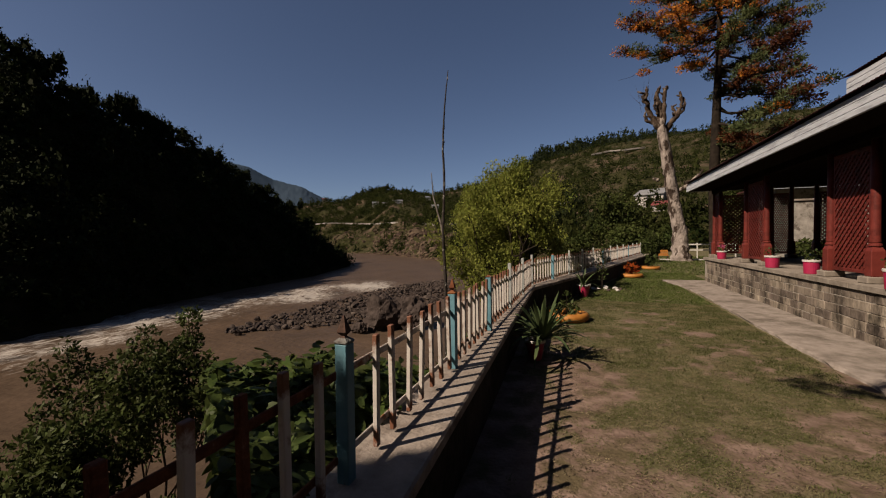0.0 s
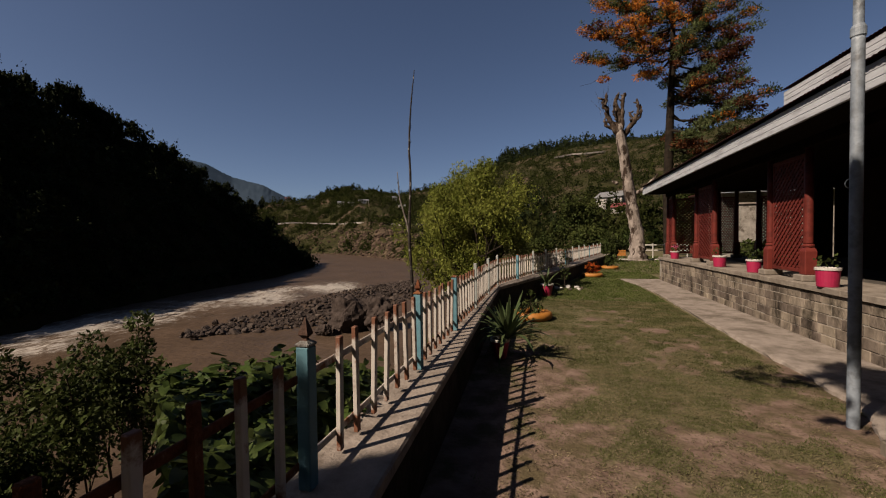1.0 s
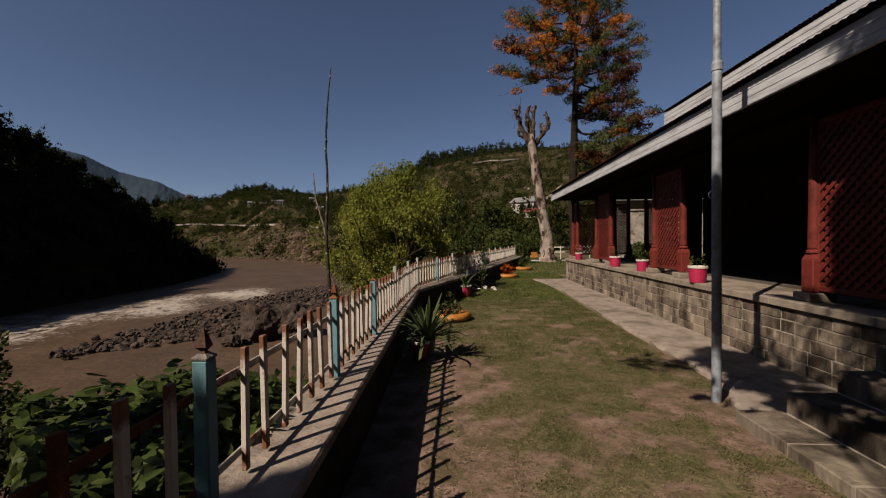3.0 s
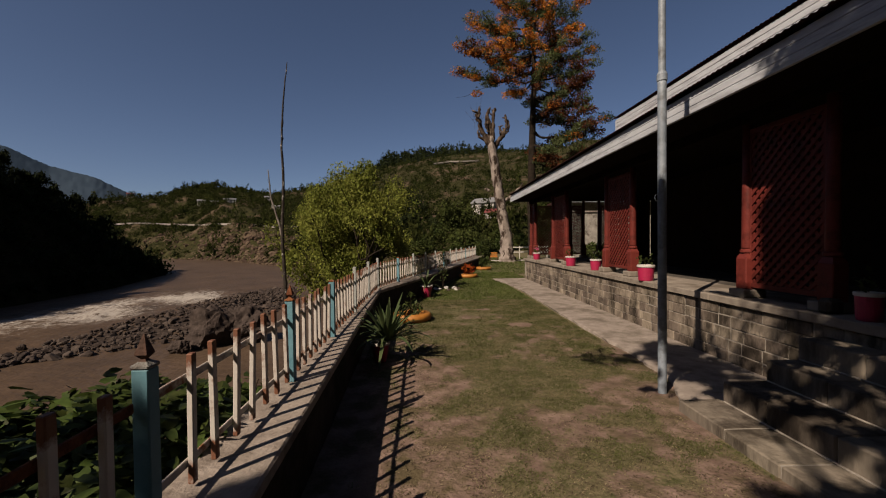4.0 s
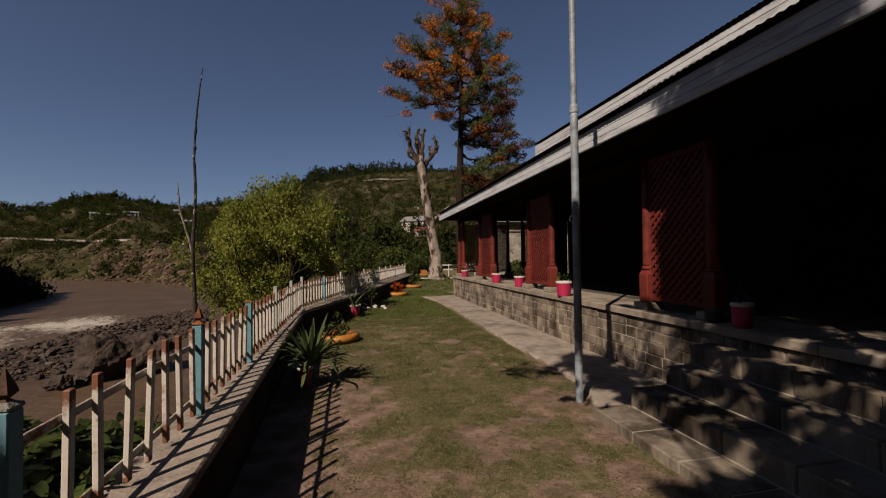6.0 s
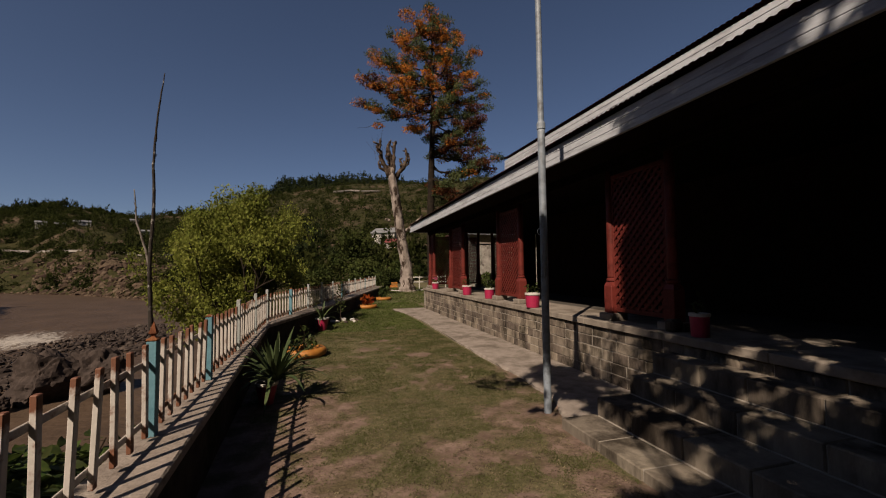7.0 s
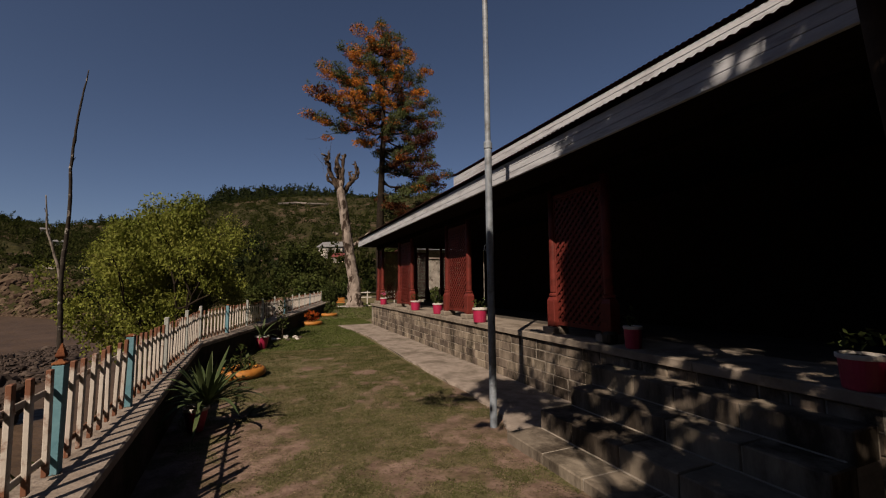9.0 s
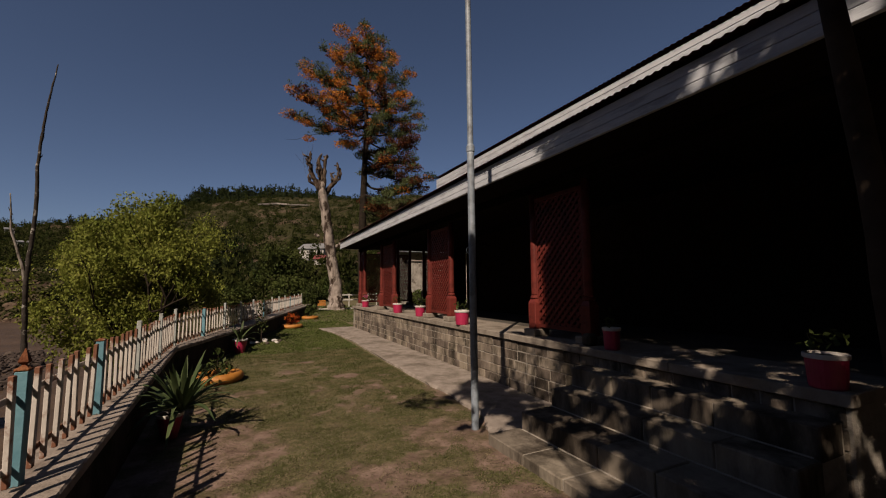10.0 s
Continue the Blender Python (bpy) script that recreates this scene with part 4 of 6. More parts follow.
def house():
    p = radians(15)
    corrugated("roof_lower", 3.215, 3.53, p, -9, 16.85, lambda y: max(0.05, min(8.0, 16.85 - y)), "dark red corrugated veranda roof")
    hip = [[(3.215 + (12 - 3.215) * u * (1 - v) + 7.92 * v, 16.85 - 8 * v, 3.53 + 8 * v * math.tan(p)) for u in np.linspace(0, 1, 3)] for v in (0, 0.5, 0.99)]
    solid("roof_hip_end", grid_mesh("roof_hip_end", hip, M_SHEET), None, "dark red corrugated hip end of the roof", "roof", kind="structure")
    corrugated("roof_upper", 4.73, 4.775, p, -9, 10.45, lambda y: 4.2, "dark red corrugated upper roof", 0.0235)
    fa = thing("fascia", "white boarded fascia along the veranda eave", "fascia", (0, 0, 0), kind="structure")
    for i in range(3):
        part("board", Build().slab(3.285 + 0.004 * i, -9, 3.22 + 0.094 * i, 3.325, 16.80, 3.22 + 0.094 * (i + 1) - 0.004, 0.006), M_FASCIA, fa)
    for i in range(3):
        part("board", Build().slab(3.326, 16.76 - 0.004 * i, 3.22 + 0.094 * i, 11.9, 16.80 - 0.004 * i, 3.22 + 0.094 * (i + 1) - 0.004, 0.006), M_FASCIA, fa)
    fb = thing("fascia", "white boarded fascia along the upper roof", "fascia", (4.78, 10.34, 0), kind="structure", turn=1.35)
    for i in range(4):
        z = 4.33 + 0.1 * i
        part("board", Build().slab(0, -19.3, z, 0.04, 0, z + 0.096, 0.006), M_FASCIA, fb)
        part("board", Build().slab(0.042, -0.04, z, 4.4, 0, z + 0.096, 0.006), M_FASCIA, fb)
    solid("wall_clerestory", Build().box(5.3, -9, 3.3, 5.45, 10.2, 4.78), M_SHADEPLASTER, "plastered wall below the upper roof", "wall", kind="structure")
    solid("ceiling", Build().box(3.33, -9, 3.235, 12, 16.75, 3.27), M_SHADESOFFIT, "boarded veranda ceiling, near-black for its shade", "ceiling", kind="structure")
    solid("beam", Build().slab(COLX - 0.07, -9, 3.08, COLX + 0.07, 16.4, 3.234, 0.01), M_SHADESOFFIT, "timber beam along the column tops, near-black for its shade", "beam", kind="structure")
    solid("wall_house", Build().box(6.5, -9, DECK - 0.01, 6.7, 11.2, 3.234).box(6.5, 11.0, DECK - 0.01, 12, 11.2, 3.23), M_SHADEPLASTER, "plastered house wall behind the veranda", "wall", kind="structure")
    # Wall added to black out the far gap; slit fits the camera's view.
    solid("wall_gapfill", Build().box(8.3, 16.36, DECK - 0.01, 9.02, 16.5, 3.234).box(9.13, 16.36, DECK - 0.01, 12, 16.5, 3.234), M_SHADEPLASTER, "near-black wall added to darken the veranda's far gap, with a slit", "wall", kind="structure")
    # Unseen wall added to keep the space beside the steps black.
    solid("wall_sidefill", Build().box(4.6, -9, -0.3, 4.8, PFRONT - 0.01, 3.234).box(4.8, PFRONT - 0.2, -0.3, 6.5, PFRONT - 0.012, 3.234), M_SHADEPLASTER, "near-black wall added to close the dark beside the steps", "wall", kind="structure")
    solid("wall_back", Build().box(12, -9, 0, 12.2, 11.2, 5.5).box(3.4, -9.2, 0, 12, -9.02, 3.3), M_SHADEPLASTER, "plastered rear wall", "wall", kind="structure")
    root = thing("garden_wall", "rough stone wall in the sun beyond the veranda", "wall", (0, 0, 0))
    part("wall", Build().slab(8.45, 22.0, -0.1, 10.1, 22.5, 3.1, 0.03), M_STONEW, root)
    part("coping", Build().slab(8.38, 21.93, 3.102, 10.17, 22.57, 3.2, 0.02), M_CONC, root)
    root = thing("outhouse", "small outhouse with a white fascia behind the veranda", "outhouse", (0, 0, 0))
    part("wall", Build().box(9.6, 27, -0.1, 15, 31, 4.08), M_STONEW, root)
    part("roof", Build().slab(9.1, 26.2, 4.282, 15.5, 31.5, 4.4, 0.02), M_SHEET, root)
    part("fascia", Build().slab(9.2, 26.3, 4.08, 15.4, 26.4, 4.28, 0.01), M_FASCIA, root, "white board fascia")


def pole():
    root = thing("metal_pole", "tall galvanised steel pole standing in the lawn", "pole", (2.45, 4.21, -0.02), turn=0)
    root.matrix_basis = pose(2.455, 4.21, -0.02, 0, -0.15, 0)
    part("lower_tube", Build().lathe(0, 0, [(0.040, -0.2), (0.044, -0.19), (0.044, -0.15), (0.044, 3.3), (0.044, 3.33)], 20), M_STEEL, root, smooth=True)
    part("collar", Build().lathe(0, 0, [(0.044, 3.325), (0.052, 3.335), (0.052, 3.40), (0.040, 3.43)], 20), M_STEEL, root, smooth=False)
    part("upper_tube", Build().lathe(0, 0, [(0.036, 3.41), (0.036, 3.42), (0.034, 7.15), (0.034, 7.19), (0.03, 7.2)], 20), M_STEEL, root, smooth=True)
    ring = Build().tube([(-0.05 - 0.035 * math.sin(a), -0.01, 2.1 + 0.04 * math.cos(a)) for a in np.linspace(0, 6.28, 13)], [0.004] * 13, 6)
    part("hook", ring, M_STEEL, root, "bent wire hook")


# ---- pots and planters ----
def pot(name, label, at, r, h, group="", flower=None, leaves=60, size=0.06, seed=0, spread=1.0, dark=None):
    rng = np.random.default_rng(seed)
    root = thing(name, label, "flower pot", at, group)
    part("body", Build().lathe(0, 0, [(r * 0.86, 0), (r * 0.90, 0.01), (r, h * 0.88), (r * 0.97, h * 0.885)], 24), dark or M_PINK, root, smooth=False)
    part("rim", Build().lathe(0, 0, [(r * 1.05, h * 0.86), (r * 1.09, h * 0.87), (r * 1.09, h * 0.985), (r * 1.05, h), (r * 0.94, h), (r * 0.92, h * 0.93)], 24), M_RIM, root, "white painted rim")
    part("soil", Build().lathe(0, 0, [(r * 0.93, h * 0.9), (r * 0.3, h * 0.96)], 16), M_SOIL, root, "dark potting soil")
    plant = ball(rng, leaves) * (r * 1.1 * spread, r * 1.1 * spread, 0.10 * spread) + (0, 0, h + 0.09 * spread)
    part("plant", quads("plant", leaf_quads(plant, size, size * 0.7, rng, (0, 0, 0.6)), M_BUSH), None, root, "leafy green plant")["kind"] = "stuff"
    if flower:
        f = ball(rng, 46) * (r * 0.9, r * 0.9, 0.05) + (0, 0, h + 0.15)
        part("blossom", quads("blossom", leaf_quads(f, 0.045, 0.045, rng), flower), None, root, "pink blossom")
    return root


def veranda_pots():
    g = "pots along the veranda edge"
    pot("flower_pot", "pink painted bucket pot with a sparse plant on the deck", (3.86, 7.14, DECK), 0.14, 0.285, g, seed=1, leaves=26)
    pot("flower_pot", "pink painted bucket pot with a leafy plant on the deck", (3.98, 9.66, DECK), 0.13, 0.27, g, seed=2, leaves=48, spread=1.15)
    pot("flower_pot", "pink painted bucket pot with a small pale bloom", (3.93, 11.28, DECK), 0.14, 0.28, g, seed=3, leaves=30)
    pot("flower_pot", "pink painted bucket pot with pink flowers", (3.95, 15.1, DECK), 0.13, 0.26, g, M_FLOWER, seed=4, leaves=50)
    pot("flower_pot", "large pink pot beside the head of the steps", (3.94, 3.50, DECK), 0.098, 0.26, g, seed=5, leaves=20)
    pot("flower_pot", "large pink pot with a leafy plant beside the steps", (3.90, 1.50, DECK), 0.125, 0.25, g, seed=6, leaves=30, spread=0.95)
    sto = Build().slab(-0.09, -0.07, 0, 0.09, 0.07, 0.15, 0.03)
    ob = solid("stone", sto, M_STEP, "loose stone block on the deck edge", "stone")
    ob.matrix_basis = pose(3.95, 3.86, DECK)


def blade_plant(root, n, length, width, rng, lift, base=(0, 0, 0), material=None):
    """A rosette of long pointed leaves, each of them a part."""
    for i in range(n):
        a, e = i * 2.4 + rng.normal() * 0.2, lift * (0.26 + 0.74 * (i / n)) + rng.normal() * 0.06
        ll = length * rng.uniform(0.75, 1.1)
        b, pts = Build(), []
        for s in np.linspace(0, 1, 7):
            bend = e - 0.55 * s * s * (1.3 - e)
            r, z = ll * s * math.cos(e * 0.6 + bend * 0.4), ll * s * math.sin(max(-0.4, bend))
            w = width * (0.55 + 1.1 * s) * (1 - s ** 2.2) + 0.001
            c, sn = math.cos(a), math.sin(a)
            pts.append([(c * r - sn * k * w, sn * r + c * k * w, z + abs(k) * w * 0.35) for k in (-1, 0, 1)])
            pts[-1] = [(x + base[0], y + base[1], zz + base[2]) for x, y, zz in pts[-1]]
        b.v = [p for row in pts for p in row]
        b.f = [(3 * k + j, 3 * k + j + 1, 3 * k + j + 4, 3 * k + j + 3) for k in range(6) for j in range(2)]
        part("leaf", b, material or M_AGAVE, root, smooth=True)


def tapered_pot(root, r0, r1, h, rim=0.035):
    part("body", Build().lathe(0, 0, [(r0, 0), (r1, h - rim)], 20), M_PINK, root, smooth=False)
    part("rim", Build().lathe(0, 0, [(r1, h - rim), (r1 * 1.09, h - rim + 0.003), (r1 * 1.09, h), (r1 * 0.9, h), (r1 * 0.88, h - 0.03)], 20), M_RIM, root, "white painted rim")
    part("soil", Build().lathe(0, 0, [(r1 * 0.9, h - 0.03), (r1 * 0.2, h - 0.015)], 14), M_SOIL, root, "dark potting soil")


def tyre(root, r, w, material=None):
    b, n, m = Build(), 40, 10
    for i in range(n):
        a = 2 * math.pi * i / n
        for j in range(m):
            c = 2 * math.pi * j / m
            rr = r + w * math.cos(c) * (1 + 0.03 * math.cos(20 * a) * (math.cos(c) > 0.3))
            b.v.append((rr * math.cos(a), rr * math.sin(a), 0.075 + 0.085 * math.sin(c)))
    b.f = [(i * m + j, ((i + 1) % n) * m + j, ((i + 1) % n) * m + (j + 1) % m, i * m + (j + 1) % m) for i in range(n) for j in range(m)]
    part("tyre", b, material or M_ORANGE, root, "old tyre painted orange", True)
    part("soil", Build().lathe(0, 0, [(r - w * 0.5, 0.02), (0.05, 0.07)], 20), M_SOIL, root, "dark planting soil")


def lawn_planters():
    rng = np.random.default_rng(12)
    root = thing("agave", "large agave with arching leaves in a pink pot", "potted plant", (-0.74, 5.45, 0.0))
    tapered_pot(root, 0.08, 0.125, 0.27)
    blade_plant(root, 58, 0.68, 0.031, rng, 1.28, (0.10, 0, 0.27))
    root = thing("aloe", "aloe with stiff leaves in a pink and white pot", "potted plant", (-0.20, 11.6, 0.0))
    tapered_pot(root, 0.11, 0.17, 0.34)
    blade_plant(root, 13, 0.55, 0.032, rng, 1.2, (0, 0, 0.32))
    root = thing("tyre_planter", "orange painted tyre planted with small shrubs", "planter", (-0.47, 8.3, 0.0), "tyre planters")
    tyre(root, 0.34, 0.085)
    for k, (x, y, h) in enumerate(((-0.02, 0.05, 0.55), (0.12, -0.1, 0.34), (-0.18, -0.05, 0.3))):
        part("stem", Build().tube([(x, y, 0.03), (x + 0.02, y, h)], [0.008, 0.003], 5), M_BARK, root)
        c = ball(rng, 60) * (0.10, 0.10, h * 0.42) + (x, y, h * 0.62)
        part("shrub", quads("shrub", leaf_quads(c, 0.085, 0.04, rng, (0, 0, 0.5)), M_BUSH), None, root, "small leafy shrub")
    root = thing("tyre_planter", "orange painted tyre planted with red-leaved plants", "planter", (1.55, 17.6, 0.0), "tyre planters")
    tyre(root, 0.34, 0.085)
    c = ball(rng, 90) * (0.30, 0.30, 0.24) + (0, 0, 0.34)
    part("shrub", quads("shrub", leaf_quads(c, 0.16, 0.08, rng, (0, 0, 0.8)), M_REDLEAF), None, root, "orange and red leaved plant")
    root = thing("tyre_planter", "orange painted tyre with a green shrub", "planter", (2.8, 22.0, 0.0), "tyre planters")
    tyre(root, 0.34, 0.085)
    c = ball(rng, 110) * (0.35, 0.35, 0.3) + (0, 0, 0.42)
    part("shrub", quads("shrub", leaf_quads(c, 0.15, 0.08, rng, (0, 0, 0.8)), M_BUSH), None, root, "green shrub")
    for k, (x, y, h) in enumerate(((0.32, 13.3, 1.25), (3.0, 25.0, 0.9))):
        root = thing("sapling", "thin young sapling in a ring of stones", "sapling", (x, y, 0.0), "saplings")
        part("stem", Build().tube([(0, 0, -0.03), (0.02, 0, h * 0.5), (0.0, 0.02, h)], [0.012, 0.009, 0.004], 6), M_BARK, root)
        c = ball(rng, 120) * (0.16, 0.16, h * 0.42) + (0, 0, h * 0.6)
        part("crown", quads("crown", leaf_quads(c, 0.09, 0.045, rng), M_BUSH), None, root)
    for k in range(8):
        a = k * 0.8
        ob = new("stone", rocks_mesh("stone", [(0, 0, 0, 0.085)], rng, M_RIM if k % 3 else M_ROCK))
        ob.matrix_basis = pose(0.45 + 0.38 * math.cos(a), 13.25 + 0.30 * math.sin(a), 0.035, 0, 0, k * 47)
        tagged(ob, "whitewashed stone edging the sapling bed", "stone", "stones round the bed")


# ---- plants by the fence ----
def leaf_shape(w, l):
    """A heart-shaped leaf, cupped along its midrib: its corners and faces."""
    rim = [(0.0, 0.0), (0.34, -0.06), (0.5, 0.18), (0.42, 0.5), (0.2, 0.8), (0.0, 1.0)]
    v = [(0, y * l, -0.05 * l * (y - 0.3) ** 2) for y in (0.0, 0.35, 0.7, 1.0)]
    f, k = [], 4
    for s in (1, -1):
        v += [(s * x * w, y * l, 0.16 * w * x - 0.12 * l * y * y) for x, y in rim[1:5]]
        ring = [k, k + 1, k + 2, k + 3]
        tri = [(0, ring[0], ring[1]), (0, ring[1], 1), (1, ring[1], ring[2]), (1, ring[2], 2), (2, ring[2], ring[3]), (2, ring[3], 3)]
        f += tri if s > 0 else [t[::-1] for t in tri]
        k += 4
    return v, f


def vine():
    rng = np.random.default_rng(21)
    root = thing("vine", "broad-leaved green climbing plant over the bank beside the fence", "climbing plant", (0, 0, 0))
    forms = [leaf_shape(0.056, 0.108), leaf_shape(0.042, 0.084), leaf_shape(0.066, 0.128)]
    shapes = [link_mesh("leaf", v, f, M_VINE, True) for v, f in forms]

    def spot():
        """A place on the bed: a low, uneven top that spreads from the fence over the bank, with leaves below it."""
        while True:
            y = rng.uniform(0.95, 3.3)
            e = 0.10 + 2.0 * rng.uniform() ** 0.85
            x = fence_x(y) - e
            if x > -1.3 * y + 0.1 and e < 2.4 * (3.5 - y):
                break
        z = 0.60 + 0.08 * math.sin(5.1 * y + 3 * x) + 0.05 * math.sin(11 * x) - 0.12 * max(0, y - 2.4) + rng.normal() * 0.05
        if rng.uniform() < 0.3:
            return x, y, z - rng.uniform(0.05, 0.5), rng.uniform(-80, -30)
        return x, y, min(z, 0.50 + 1.0 * e), rng.uniform(-45, 15)

    def turn():
        return spot(), rng.normal() * 22, rng.uniform(-180, 30)
    for i in range(300):
        (x, y, z, tilt), ry, rz = turn()
        ob = part("leaf", shapes[rng.integers(0, 3)], None, root)
        ob.matrix_basis = pose(x, y, z, tilt, ry, rz)
    vs, fs = [], []
    for i in range(4200):
        (x, y, z, tilt), ry, rz = turn()
        v, f = forms[i % 3]
        m = pose(x - 0.03, y, z - abs(rng.normal()) * 0.07, tilt, ry, rz)
        k = len(vs)
        vs += [tuple(m @ Vector(p)) for p in v]
        fs += [tuple(k + j for j in t) for t in f]
    tagged(part("foliage", link_mesh("foliage", vs, fs, M_VINE, True), None, root, "dense inner leaves"), kind="stuff")
    for i in range(9):
        y = 0.6 + 0.34 * i
        x = fence_x(y) - 0.5
        part("stem", Build().tube([(x - 0.2, y, -0.7), (x + rng.normal() * 0.1, y + 0.1, 0.0), (x + 0.1, y + 0.2, 0.45)], [0.02, 0.014, 0.006], 6), M_BARK, root)


def grow(b, tips, p, d, length, r, level, rng, spread=0.7, kids=3, up=0.15):
    """A limb with its boughs; the twigs' ends are gathered in tips."""
    pts, q = [p], p
    for i in range(3):
        d = unit(d + rng.normal(size=3) * 0.16 + np.array((0, 0, up * 0.4)))
        q = q + d * length / 3
        pts.append(q)
    b.tube(pts, [r, r * 0.85, r * 0.72, r * 0.6], 7 if level > 1 else 5, False)
    if level <= 0:
        tips += pts[1:]
        return
    for i in range(kids):
        k = unit(d + rng.normal(size=3) * spread + np.array((0, 0, up)))
        grow(b, tips, pts[2 if i == 0 else 3], k, length * rng.uniform(0.62, 0.82), r * 0.58, level - 1, rng, spread, kids, up)


def dapple(p):
    """Whether a leaf stays, by where its shade falls on the level of the steps: the unseen crowns are opened and filled
    patch by patch to fit the camera's view.
    """
    gx, gy = p[0] + 0.78 * (p[2] - 0.4), p[1] + 0.82 * (p[2] - 0.4)
    if 7.4 < gx < 8.6 or (-1.25 < gx < -0.1 and 1.5 < gy < 2.5):
        return False
    if abs(gy - 1.24 - 1.05 * (gx - 3.13)) < 0.11 and gx < 4.9:
        return True
    y, z = gy - 1.051 * (gx - COLX), 0.4 + (gx - COLX) / 0.78
    if 0.85 < z < 2.25 and 3.5 < y < 5.6:
        spot = math.hypot(y - 4.02, (z - 1.72) * 0.7) < 0.09
        return not spot and y < 4.74 + 0.16 * noise.noise((y * 5, z * 5, 3.0)) + 0.10 * noise.noise((y * 13, z * 13, 4.0))
    if 4.9 < gx < 6.9:
        edge = min(6.6, 5.6 + 0.9 * (gx - 4.75)) - gy
        return 0.55 * noise.noise((gx * 2.6, gy * 2.6, 5.0)) + 0.40 * noise.noise((gx * 7, gy * 7, 1.0)) + max(-0.7, min(0.12, 0.7 * edge)) > 0
    if 2.50 < gx - 0.951 * gy < 2.66 and 1.1 < gy < 1.75:
        return False
    if not (1.9 < gx < 4.9 and 0.6 < gy < 5.2):
        return True
    shade = float(np.interp(gy, (0.6, 1.3, 1.9, 2.3, 3.1, 3.5, 4.3), (0.37, 0.17, 0.14, -0.13, -0.14, 0.05, 0.12)))
    if gx < 2.55 and gy > 2.1:
        shade -= 0.5 * (gy < 4.0)
    if gx > 3.6 and gy < 2.4:
        shade -= 0.22
    return 0.66 * noise.noise((gx * 4.2, gy * 4.2, 2.0)) + 0.50 * noise.noise((gx * 10, gy * 10, 9.0)) + shade + 0.06 * max(0, gx - 3.3) > 0


def tree(name, label, at, height, rng, material, crown, leaf, count, boughs=3, stems=1, trunk=0.12, lean=(0, 0), level=3, spread=0.7, group="", bark=None, droop=0.0, clumps=0.0, view_warp=None):
    root = thing(name, label, "tree", at, group)
    b, tips = Build(), []
    for s in range(stems):
        d = np.array((lean[0] + (rng.normal() * 0.35 if stems > 1 else 0), lean[1] + (rng.normal() * 0.35 if stems > 1 else 0), 1.0))
        grow(b, tips, np.array((0.1 * rng.normal() * (stems > 1), 0.1 * rng.normal() * (stems > 1), -0.1)), unit(d), height * 0.36, trunk, level, rng, spread, boughs)
    if view_warp:
        b.v, tips = [view_warp(*p) for p in b.v], [view_warp(*p) for p in tips]
    part("trunk", b, bark or M_BARK, root, smooth=True)
    t = np.array(tips)
    if clumps:
        t = t[rng.uniform(size=len(t)) < clumps]
    pick = rng.integers(0, len(t), count)
    size = rng.uniform(0.65, 1.3, len(t))[pick][:, None]
    c = t[pick] + ball(rng, count) * crown * size
    part("crown", quads("crown", leaf_quads(c, leaf, leaf * 0.5, rng, None, droop), material), None, root)
    return root


def bush():
    rng = np.random.default_rng(31)
    for x, y, z, h, s, n in ((-3.55, 1.68, -1.42, 2.45, 0.095, 11000), (-4.00, 2.52, -1.75, 3.5, 0.12, 13000), (-4.6, 1.5, -2.65, 3.3, 0.14, 12000)):
        root = thing("shrub", "small-leaved green shrub on the river bank", "shrub", (x, y, z), "shrubs on the bank")
        b, tips = Build(), []
        for k in range(5):
            grow(b, tips, np.array((0.05 * k - 0.1, 0, -0.2)), unit(np.array((rng.normal() * 0.3, rng.normal() * 0.3, 1))), h * 0.36, 0.022, 2, rng, 0.34, 3, 0.35)
        t = np.array(tips)
        mid = t.mean(0) * (1, 1, 0)
        b.v = [tuple(np.array(p) - mid * min(1, max(0, p[2] + 0.2))) for p in b.v]
        t = t - mid
        if h > 3.2:
            b.v = [(p[0] * 0.8, p[1] * 0.8, p[2]) for p in b.v]
            t = t * (0.8, 0.8, 1)
        part("stem", b, M_BARK, root, smooth=True)
        c = t[rng.integers(0, len(t), n)] + ball(rng, n) * s
        part("crown", quads("crown", leaf_quads(c, 0.050, 0.024, rng, (0, 0, 0.5)), M_BUSH), None, root)


def willow():
    """A broad, flat-topped crown on several stems, warped to fit its outline in the camera's view."""
    rng = np.random.default_rng(41)

    def view_warp(x, y, z):
        k = max(0.0, min(1.0, (z - 2.2) / 2.0))
        x = x + 0.45 * k * (x < -0.6) * min(1, -x - 0.6 if x < -0.6 else 0)
        top = 6.35 - 0.05 * (x + 0.6) ** 2 + 0.45 * noise.noise((x * 1.3, y * 1.3, 2.0))
        z = z + k * (0.55 if -3.2 < x < -0.7 else 0.0)
        return x, y, z if z < 5.0 else 5.0 + (top - 5.0) * math.tanh((z - 5.0) / 1.1)
    tree("willow", "spreading yellow-green willow on the bank behind the fence", (-2.40, 14.3, -2.6), 7.2, rng, M_WILLOW, 0.50, 0.095, 78000, 3, 5, 0.10, (0, 0), 3, 0.55, droop=0.5, bark=M_TRUNK, clumps=0.62, view_warp=view_warp).scale = (0.84, 0.84, 1.03)


